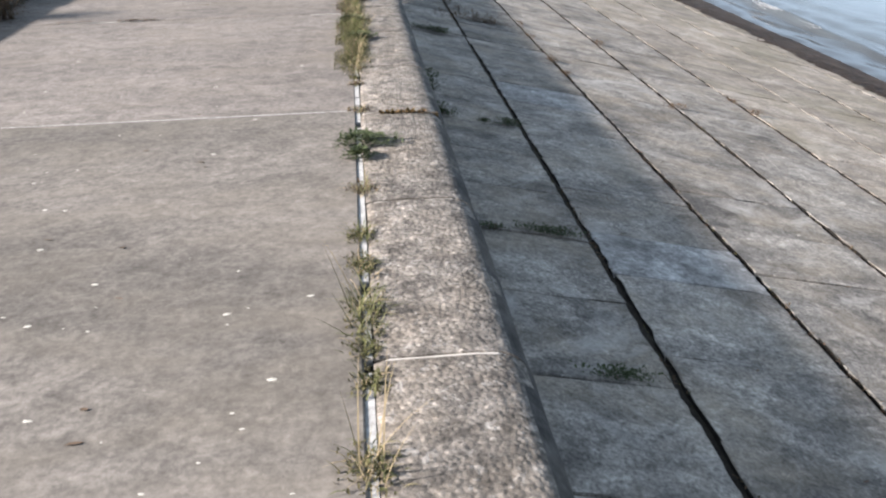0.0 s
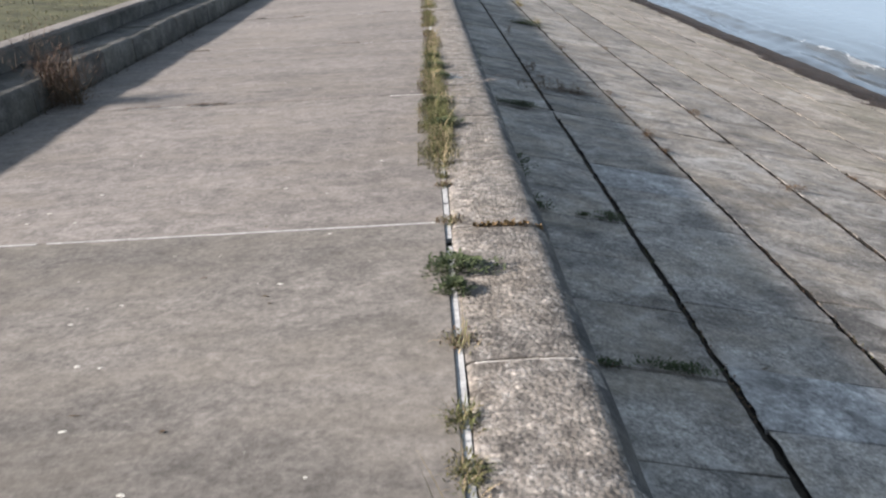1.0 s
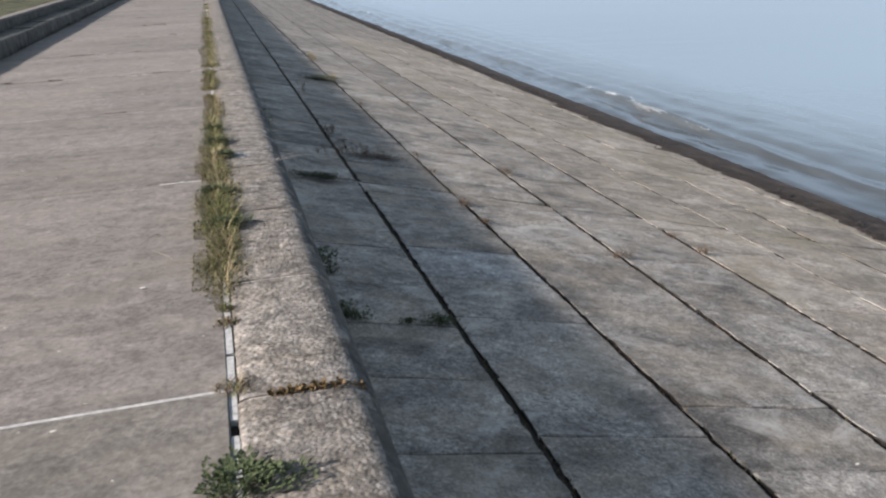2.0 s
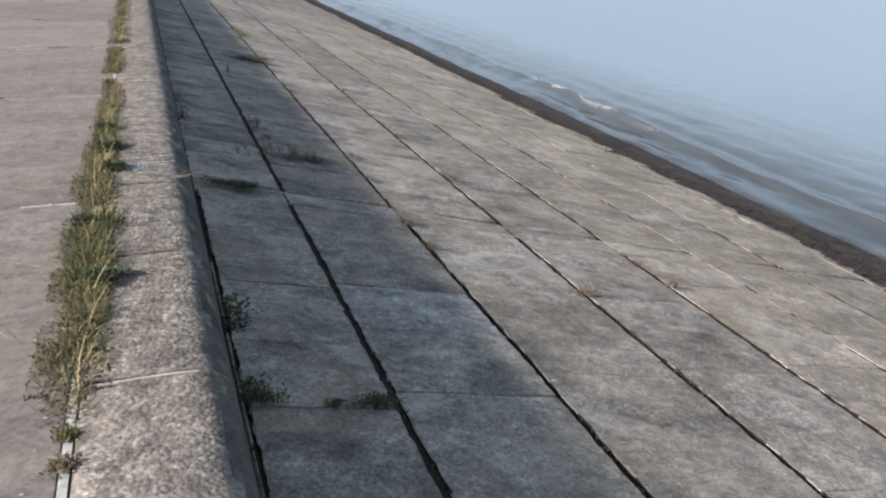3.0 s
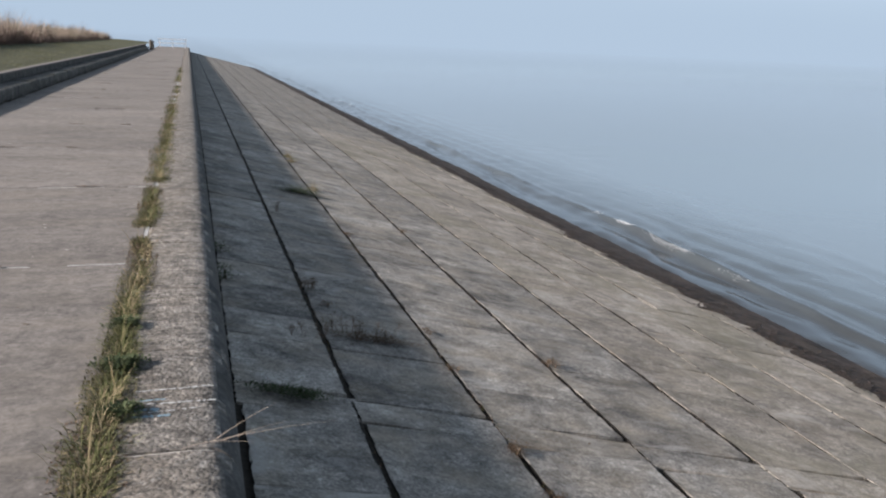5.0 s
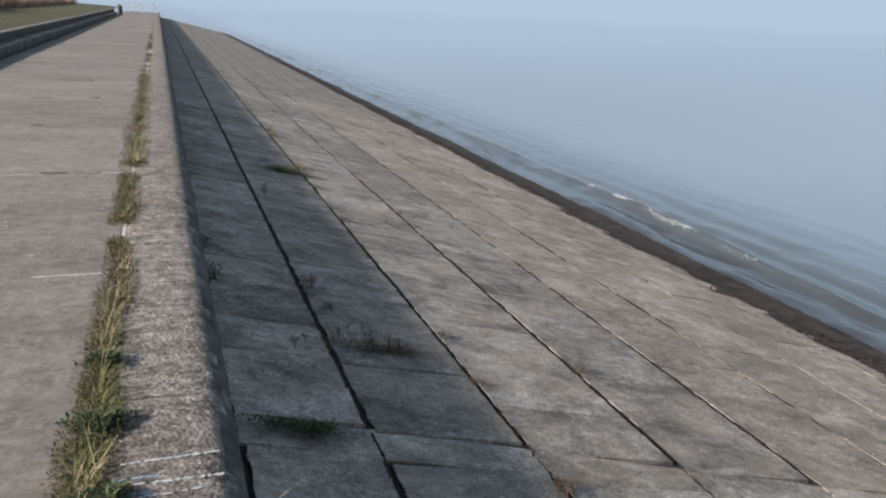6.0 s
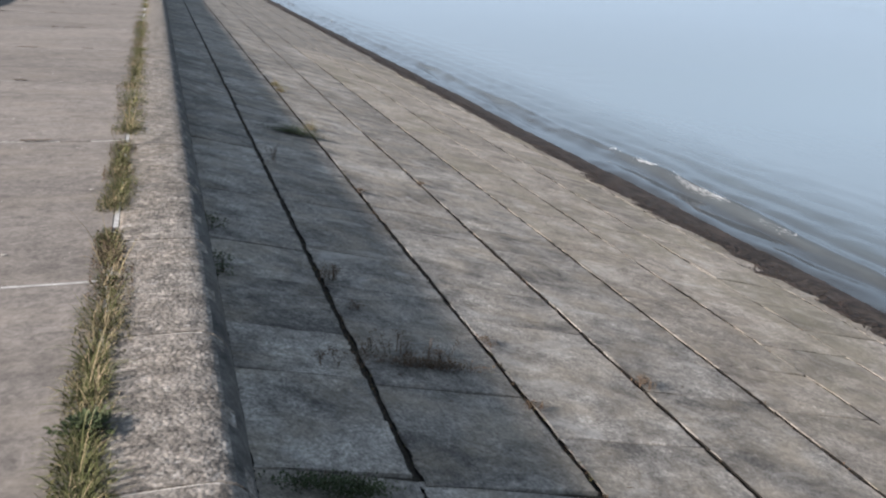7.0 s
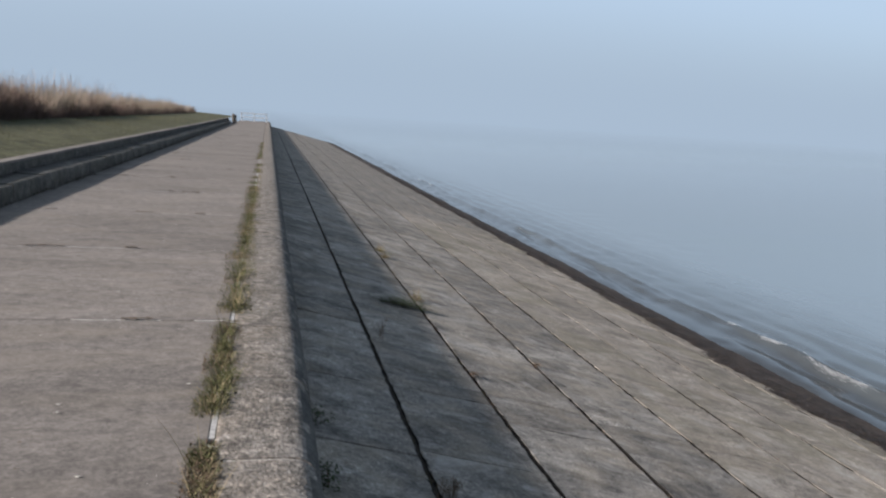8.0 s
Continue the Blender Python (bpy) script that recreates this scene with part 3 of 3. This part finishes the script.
for x, y in ((2.36, 21.9), (2.36, 22.6), (2.33, 18.5)):
    t_ = grass_tuft(r5, 0.18, 0.30, 0.20, 50, 120, 3)
    t_.location = (x, y, slope_z(x) - 0.01)
    tagged(t_, "yellow dry grass tuft in a slope joint", "grass tuft", "tufts on the slope")

# rusty moss in a coping joint
vs, fs = [], []
for _ in range(260):
    x = r5.uniform(0.13, 0.47)
    leaf(vs, fs, (x, 4.465 + r5.gauss(0, 0.011), (0.0 if x < 0.4 else -0.03) + r5.uniform(-0.004, 0.006)), r5.uniform(0, 6.28), r5.uniform(0.4, 1.4), r5.uniform(0.012, 0.03), 0.012)
moss = quad_mesh("moss", vs, fs, plain("rusty_moss", (0.115, 0.078, 0.038), 0.9, 0.3, 30, island=True))
tagged(moss, "rusty brown moss filling a joint of the coping", "moss")

# dead dock against the kerb
dock = twiggy_weed(r5, 0.30, 0.62, 95, plain("dock_seed", (0.11, 0.068, 0.055), 0.9, 0.3, 20, island=True))
dock.location = (WALL_X + 0.10, 7.95, 0.01)
tagged(dock, "dead brown dock plant against the kerb", "weed")
dock2 = creeping_weed(r5, 0.42, 0.5, 0.22, 520, M_BROWN)
dock2.location = (WALL_X + 0.08, 7.9, 0.0)
tagged(dock2, "brown withered leaves at the foot of the kerb", "weed")

# fallen straws on coping and slope
for x, y, z, az, ln in ((0.60, 7.86, 0.0, 0.06, 0.60), (0.72, 7.88, 0.01, 0.75, 0.36), (0.68, 7.87, 0.012, -0.35, 0.20), (0.75, 7.875, 0.008, 0.3, 0.26), (-0.25, 6.0, 0.0, 2.2, 0.2), (-0.12, 6.6, 0.0, 2.6, 0.28)):
    vs, fs = [], []
    blade(vs, fs, (0, 0, 0), 1.45, az, ln, 0.0035, 0.15, 5)
    ob = quad_mesh("straw", vs, fs, M_REED)
    ob.location = (x - 0.3 * (x > 0.4), y, z + 0.012)
    tagged(ob, "dry straw lying across the coping", "straw", "fallen straws")

# turf blades and the reed belt on the bank
def belt(name, count, xr, yr, height, width, mat, seed, label, lean=0.35, fall=0.0):
    r2 = random.Random(seed)
    vs, fs = [], []
    for _ in range(count):
        u = r2.random()
        y = yr[0] + (yr[1] - yr[0]) * u ** 1.6
        x = r2.uniform(*xr)
        g = 0.72 + 0.75 * noise.noise((0.25 * y, 0.4 * x, seed)) + 0.35 * noise.noise((0.9 * y, 1.1 * x, seed + 3))
        h_ = height * g * r2.uniform(0.55, 1.1) * (1 - fall * ((y - yr[0]) / (yr[1] - yr[0])) ** 0.6)
        blade(vs, fs, (x, y, bank_z(x, y) - 0.01), r2.uniform(0, lean), r2.uniform(0, 6.28), h_, width * r2.uniform(0.6, 1.4) * (1 + 0.015 * y), r2.uniform(0, 0.6), 3)
    ob = quad_mesh(name, vs, fs, mat)
    tagged(ob, label, "grass", kind="stuff")
    return ob


belt("turf_blades", 26000, (-9.5, U - 0.27), (3.0, 70.0), 0.06, 0.009, plain("turf_blade", (0.075, 0.078, 0.034), 0.9, 0.3, 4, island=True), 5, "short rough green turf on the bank", 1.0)
belt("turf_straw", 12000, (-9.5, U - 0.27), (3.0, 70.0), 0.06, 0.007, M_STRAW, 6, "dry straw mixed into the turf", 1.3)
belt("reed_belt", 52000, (-12.0, -8.4), (18.0, 108.0), 1.95, 0.011, M_REED, 8, "tall dry straw-coloured reeds on the bank", 0.6, 0.42)
belt("dead_scrub", 16000, (-9.6, -8.1), (18.0, 108.0), 1.15, 0.010, plain("dark_scrub", (0.125, 0.092, 0.078), 0.9, 0.3, 5, island=True), 9, "dark brown dead scrub in front of the reeds", 0.8, 0.42)

belt("bramble_scrub", 30000, (-10.2, -8.2), (26.0, 60.0), 1.75, 0.012, plain("bramble_brown", (0.150, 0.108, 0.092), 0.9, 0.3, 5, island=True), 14, "purplish brown dead bramble scrub on the bank", 1.0, 0.45)

# shells and grit on the concrete
vs, fs = [], []
r6 = random.Random(4)
for _ in range(520):
    y = 0.8 + 22 * r6.random() ** 1.5
    x = r6.uniform(WALL_X + 0.3, -0.05) if r6.random() < 0.75 else r6.uniform(0.7, 3.2)
    z = 0.003 if x < 0 else slope_z(x) + 0.012
    s_ = r6.choice((0.003, 0.004, 0.005, 0.006, 0.011))
    a0 = r6.uniform(0, 6.28)
    o_ = len(vs)
    for k in range(5):
        a = a0 + 1.2566 * k
        q = s_ * r6.uniform(0.6, 1.2)
        vs.append((x + 1.5 * q * math.cos(a), y + q * 0.8 * math.sin(a), z))
    vs.append((x, y, z + s_ * 0.22))
    fs += [(o_ + k, o_ + (k + 1) % 5, o_ + 5) for k in range(5)]
chips = quad_mesh("shell_chips", vs, fs, M_SHELL)
tagged(chips, "pale shell chips and grit scattered on the concrete", "grit", kind="stuff")

# dark litter: bits of dead leaf and twig
vs, fs = [], []
for _ in range(150):
    y = 1.0 + 20 * r6.random() ** 1.4
    x = r6.uniform(WALL_X + 0.1, -0.05) if r6.random() < 0.6 else r6.uniform(0.7, 4.3)
    leaf(vs, fs, (x, y, 0.003 if x < 0 else slope_z(x) + 0.010), r6.uniform(-0.4, 0.4) + (3.14 if r6.random() < 0.5 else 0), 1.5, r6.uniform(0.015, 0.05), r6.uniform(0.006, 0.014))
litter = quad_mesh("leaf_litter", vs, fs, M_BROWN)
tagged(litter, "scattered bits of dead leaf on the concrete", "litter", kind="stuff")

# soil, moss and dead bits caught in the open joints of the slope
for nm, mat, seed, count in (("joint_debris", M_BROWN, 31, 4200), ("joint_moss", M_MAT, 32, 1700)):
    r7 = random.Random(seed)
    vs, fs = [], []
    for _ in range(count):
        c = r7.choice(COLS[1:7] + COLS[1:3])
        y = 2.0 + 26 * r7.random() ** 1.2
        if noise.noise((0.8 * y, c * 3, seed)) < 0.0:
            continue
        x = c + r7.gauss(0, 0.014)
        leaf(vs, fs, (x, y, slope_z(x) - 0.022 + r7.uniform(0, 0.024)), r7.uniform(0, 6.28), r7.uniform(0.3, 1.5), r7.uniform(0.010, 0.032), r7.uniform(0.004, 0.010))
    ob = quad_mesh(nm, vs, fs, mat)
    tagged(ob, "dead plant bits and moss caught in the slab joints", "debris", kind="stuff")

# soil, leaves and small weeds along the foot of the kerb
r9 = random.Random(55)
vs, fs = [], []
for _ in range(5200):
    y = 4.0 + 60 * r9.random() ** 1.4
    clump = 0.5 + 1.1 * noise.noise((0.9 * y, 2.0, 9.0))
    if r9.random() < clump:
        x = WALL_X + 0.012 + abs(r9.gauss(0, 0.06))
        leaf(vs, fs, (x, y, r9.uniform(0.002, 0.05 * max(0.1, clump))), r9.uniform(0, 6.28), r9.uniform(0.4, 1.5), r9.uniform(0.012, 0.045), r9.uniform(0.006, 0.016))
foot_litter = quad_mesh("kerb_litter", vs, fs, plain("kerb_litter", (0.052, 0.044, 0.028), 0.95, 0.4, 25, island=True))
tagged(foot_litter, "dark soil, dead leaves and small weeds along the kerb foot", "litter", kind="stuff")

# short dark streaks of moss and soil caught on the promenade's cross joints
vs, fs = [], []
for yj in PROM_JOINTS:
    if 5.0 < yj < 60:
        for _ in range(3):
            xa, ln = r9.uniform(WALL_X + 0.4, -0.5), r9.uniform(0.10, 0.34)
            for _k in range(70):
                u = r9.random()
                leaf(vs, fs, (xa + ln * u, yj + r9.gauss(0, 0.010), 0.003 + r9.uniform(0, 0.010)), r9.uniform(-0.5, 0.5), r9.uniform(1.1, 1.5), r9.uniform(0.012, 0.03), r9.uniform(0.006, 0.012))
joint_moss = quad_mesh("promenade_moss", vs, fs, M_BROWN)
tagged(joint_moss, "dark moss and soil in the promenade joints", "moss", kind="stuff")

# faded paint on the coping: worn white brush strokes and a blue dab
def paint_stroke(x0, x1, y, w, skew, seed):
    """A ragged worn stroke, broken into flakes."""
    r2 = random.Random(seed)
    vs, fs = [], []
    x = x0
    while x < x1:
        ln = r2.uniform(0.012, 0.05)
        o_, n = len(vs), 5
        for k in range(n + 1):
            f_ = math.sin(math.pi * (k + 0.4) / (n + 0.8))
            yy = y + skew * (x - x0) + r2.uniform(-0.15, 0.15) * w
            vs += [(x + ln * k / n, yy - w * f_ * r2.uniform(0.2, 0.6), 0.0085), (x + ln * k / n, yy + w * f_ * r2.uniform(0.2, 0.6), 0.0085)]
        fs += [(o_ + 2 * k, o_ + 2 * k + 2, o_ + 2 * k + 3, o_ + 2 * k + 1) for k in range(n)]
        x += ln * r2.uniform(0.8, 1.5)
    return vs, fs


M_WHITE = plain("worn_white_paint", (0.42, 0.42, 0.41), 0.8, 0.35, 30)
M_BLUE = plain("faded_blue_paint", (0.19, 0.27, 0.32), 0.8, 0.35, 30)
paint = empty("paint_mark")
for nm, x0, x1, y, w, skew, mat in (("white_stroke", 0.10, 0.41, 8.43, 0.016, 0.03, M_WHITE), ("white_stroke", 0.14, 0.40, 8.29, 0.020, -0.02, M_WHITE), ("white_stroke", 0.16, 0.36, 8.21, 0.010, 0.05, M_WHITE),
                                    ("blue_dab", 0.08, 0.20, 8.235, 0.040, 0.0, M_BLUE), ("blue_dab", 0.10, 0.26, 8.17, 0.030, 0.0, M_BLUE), ("blue_dab", 0.07, 0.22, 8.33, 0.018, 0.0, M_BLUE)):
    quad_mesh(nm, *paint_stroke(x0, x1, y, w, skew, int(1000 * y)), mat, paint)
tagged(paint, "faded blue and white paint streaks on the coping", "paint")

# far end: posts by the wall and a pale rail across the promenade
for x, y, h_ in ((WALL_X + 0.15, 92.5, 0.85), (WALL_X + 0.1, 98.0, 0.8), (WALL_X - 0.2, 101.0, 0.9)):
    bm = bmesh.new()
    bmesh.ops.create_cone(bm, cap_ends=True, segments=10, radius1=0.16, radius2=0.14, depth=h_)
    bmesh.ops.translate(bm, verts=bm.verts, vec=(0, 0, h_ / 2))
    bmesh.ops.bevel(bm, geom=[e_ for e_ in bm.edges if all(v.co.z > h_ * 0.9 for v in e_.verts)], offset=0.03, segments=2, affect="EDGES")
    ob = link("bollard", bm, M_POST)
    ob.location = (x, y, 0)
    tagged(ob, "short dark wooden bollard at the end of the wall", "bollard", "bollards")
rail = empty("barrier_rail", (0, 112.0, 0))
for x in (-3.0, -1.5, 0.0):
    quad_mesh("post", *extrude_profile([(x - 0.06, 0), (x + 0.06, 0), (x + 0.06, 1.05), (x - 0.06, 1.05)], -0.06, 0.06), M_RAIL, rail)
for z in (0.5, 0.98):
    quad_mesh("bar", *extrude_profile([(-3.2, z - 0.06), (0.2, z - 0.06), (0.2, z + 0.06), (-3.2, z + 0.06)], -0.11, -0.062), M_RAIL, rail)
tagged(rail, "pale barrier rail across the far promenade end", "railing")

# ---- pieces of the setting ----
def joint_strip(name, x0, x1, y0, y1, z, mat, parent):
    vs, fs = extrude_profile([(x0, z - 0.03), (x1, z - 0.03), (x1, z), (x0, z)], y0, y1)
    return quad_mesh(name, vs, fs, mat, parent)


for ya, yb in zip(PROM_JOINTS, PROM_JOINTS[1:]):
    lx, ly = PROM_R - PROM_L, yb - ya - 0.020
    vs, fs = slab_data(lx, ly, 0.1, 0.0, 0.002, rng)
    ob = quad_mesh("slab", vs, fs, M_DAMP if yb < 4.8 else M_PROM, promenade)
    ob.location = ((PROM_R + PROM_L) / 2, (ya + yb) / 2, rng.uniform(-0.003, 0.003))
for y in PROM_JOINTS:
    strong = round((y - 4.56) / 3.04) % 2 == 0
    x = PROM_L + 0.75
    while x < PROM_R - 0.1:
        x2 = min(PROM_R - 0.01, x + rng.uniform(0.25, 1.1))
        joint_strip("joint_filler", x, x2, y - (rng.uniform(0.006, 0.011) if strong else 0.006), y + (rng.uniform(0.006, 0.011) if strong else 0.006), -0.001 + rng.uniform(-0.002, 0.001), M_SEAL if strong else (M_MORTAR if rng.random() < 0.4 else M_PROM), promenade)
        x = x2 + (rng.uniform(0.03, 0.24) if rng.random() < (0.25 if strong else 0.5) else 0.0)
y = -2.0
while y < 40:
    y2 = y + rng.uniform(0.25, 0.9)
    joint_strip("joint_filler", -0.011, 0.016, y, y2, -0.005, M_SEAL, promenade)
    y = y2 + rng.uniform(0.01, 0.10)

for ya, yb in zip(COPE_JOINTS, COPE_JOINTS[1:]):
    if yb > Y1:
        break
    # steep seaward faces of each block get the material with shade painted in
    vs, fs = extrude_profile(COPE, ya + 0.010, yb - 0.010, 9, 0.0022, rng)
    ob = quad_mesh("coping_block", vs, fs, M_COPE, coping, smooth=True, side=M_FACE_SHADE)
    ob.location = (rng.uniform(-0.002, 0.004), 0, rng.uniform(0.0, 0.004))

y = Y0
while y < 91:
    ly = rng.uniform(0.75, 1.0)
    ht = 0.27 + rng.uniform(-0.015, 0.015)
    prof = [(U - 0.01, -0.1), (WALL_X, -0.1), (WALL_X - 0.004, ht - 0.035), (WALL_X - 0.012, ht - 0.012), (WALL_X - 0.04, ht), (WALL_X - 0.25, ht), (U - 0.01, ht + 0.01)]
    quad_mesh("kerb_block", *extrude_profile(prof, y + 0.008, y + ly - rng.uniform(0.004, 0.016), 4, 0.005, rng), M_KERB, kerb, smooth=True)
    y += ly


def slab_rows(col, x):
    """The stretches of one column of the slope between its transverse joints, cross beam in the middle."""
    r2 = random.Random(100 + col)
    b0, b1 = beam(x)
    if col == 0:
        cuts = [b0 - 0.70 * k for k in range(14, 26)][::-1] + [1.25, 1.96, 2.65, 3.36, 4.07, 4.78, 5.48, 6.16, 6.82, 7.6, 8.5, b0]
        cuts = [c for i, c in enumerate(cuts) if i == 0 or c > cuts[i - 1] + 0.2]
    else:
        near = {1: [1.5, 2.90, 3.69, 4.22, 4.93, 6.32, 7.05, 7.69], 2: [2.55, 3.25, 3.95, 4.62, 5.25, 6.60, 7.89], 3: [4.2, 5.45, 6.70, 7.90]}.get(col, [])
        cuts = near + [b0]
        while cuts[0] > Y0:
            cuts.insert(0, cuts[0] - r2.choice((0.72, 1.42, 1.42, 1.42)) + r2.uniform(-0.05, 0.05))
    spans = list(zip(cuts, cuts[1:])) + [(b0, b1)]
    y = b1
    for c in {0: [10.67, 11.24, 12.05], 1: [10.62, 12.10, 12.87], 2: [10.18, 11.76]}.get(col, []):
        spans.append((y, c))
        y = c
    while y < Y1 - 1:
        step = r2.choice((0.72, 1.42)) if col == 0 else r2.choice((0.72, 1.42, 1.42))
        spans.append((y, y + step))
        y += step
    return spans


far_v, far_f = [], []
for col, (xa, xb) in enumerate(zip(COLS, COLS[1:])):
    b0 = beam((xa + xb) / 2)[0]
    for ya, yb in slab_rows(col, (xa + xb) / 2):
        on_beam = ya == b0
        cy_ = (ya + yb) / 2
        open_joint = 0.021 if col < 3 else 0.022 if col < 5 else 0.017
        foot = 0.038 if cy_ < b0 else 0.004      # the groove under the coping is open before the beam, nearly closed after it
        x_l, x_r = (xa + 0.004, xb - 0.004) if on_beam else (xa + (foot if col == 0 else open_joint), xb - open_joint)
        vs, fs = slab_data(x_r - x_l, yb - ya - (0.012 if on_beam else rng.uniform(0.006, 0.014)), 0.12, SLOPE_A, 0.008, rng)
        if on_beam:
            vs = [(x, y - 0.107 * x, z) for x, y, z in vs]
        cx, cy = (x_l + x_r) / 2, (ya + yb) / 2
        cz = slope_z(cx) + rng.uniform(-0.004, 0.004) - (0.006 if on_beam else 0)
        if -1.5 < cy < 34:
            ob = quad_mesh("slab", vs, fs, M_PALE if col == 1 and ya in (3.69, 7.05) else M_SLAB if col < 4 else M_LOW, slope_bed, side=M_TAR)
            ob.location = (cx, cy, cz)
            ob.rotation_euler = (rng.uniform(-0.004, 0.004), rng.uniform(-0.004, 0.004), rng.uniform(-0.004, 0.004))
        else:
            o_ = len(far_v)
            far_v += [(x + cx, y + cy, z + cz) for x, y, z in vs]
            far_f += [tuple(i + o_ for i in f) for f in fs]
quad_mesh("slabs", far_v, far_f, M_SLAB, slope_bed, side=M_TAR)["kind"] = "stuff"
# pale mortar ridges along the lower joints, broken in places
for c in COLS[5:8]:
    y = 1.0
    while y < 40:
        ly = rng.uniform(0.15, 0.9)
        if rng.random() < 0.45:
            w, hgt = rng.uniform(0.006, 0.015), rng.uniform(-0.002, 0.008)
            z = slope_z(c)
            quad_mesh("mortar_ridge", *extrude_profile([(c - w, z - 0.04), (c + w, z - 0.04), (c + w * 0.7, z + hgt - 0.004), (c, z + hgt), (c - w * 0.7, z + hgt - 0.002)], y, y + ly, 8, 0.004, rng), M_RIDGE, slope_bed)
        y += ly + rng.uniform(0.0, 0.4)
tv, tf = [], []
ny, nx = 900, 14
for j in range(ny + 1):
    y = Y0 + (Y1 - Y0) * (j / ny) ** 1.5
    edge = WET_X + 0.10 + 0.36 * noise.noise((0.6 * y, 3.0, 0)) + 0.28 * noise.noise((2.6 * y, 5.0, 0)) + 0.22 * noise.noise((8.0 * y, 5.0, 3.0))
    for i in range(nx + 1):
        x = edge + (WATER_X + 3.0 - edge) * (i / nx) ** 1.3
        tv.append((x, y, slope_z(x) + (0.014 + 0.012 * noise.noise((5 * x, 4 * y, 0)) if i else -0.03)))
tf = [(j * (nx + 1) + i, j * (nx + 1) + i + 1, (j + 1) * (nx + 1) + i + 1, (j + 1) * (nx + 1) + i) for j in range(ny) for i in range(nx)]
toe = quad_mesh("weed_mat", tv, tf, M_WET, slope_bed, smooth=True)
toe["label"] = "dark wet seaweed mat at the waterline"

# bladder weed hanging over the upper edge of the wet band
r8 = random.Random(77)
vs, fs = [], []
for _ in range(9000):
    y = -6.0 + 68 * r8.random() ** 1.5
    x = WET_X + 0.12 + 0.36 * noise.noise((0.6 * y, 3.0, 0)) + 0.28 * noise.noise((2.6 * y, 5.0, 0)) + abs(r8.gauss(0, 0.35)) - 0.08
    if x < WATER_X + 0.25:
        leaf(vs, fs, (x, y, slope_z(x) + r8.uniform(0.004, 0.022)), r8.gauss(0, 0.9), r8.uniform(1.2, 1.6), r8.uniform(0.04, 0.11), r8.uniform(0.012, 0.03))
wrack = quad_mesh("seaweed", vs, fs, plain("brown_wrack", (0.034, 0.026, 0.021), 0.55, 0.4, 25, island=True), slope_bed)
wrack["kind"] = "stuff"
wrack["label"] = "dark brown wet seaweed fronds along the waterline"
# a narrow mortar lip along the open groove under the coping
y = 3.2
while y < 7.4:
    ly = rng.uniform(0.5, 1.1)
    z = slope_z(0.612)
    quad_mesh("mortar_lip", *extrude_profile([(0.574, z - 0.10), (0.591, z - 0.10), (0.589, z - 0.004), (0.582, z + 0.002), (0.574, z - 0.002)], y, y + ly, 8, 0.002, rng), M_COPE, slope_bed)
    y += ly + rng.uniform(0.01, 0.08)
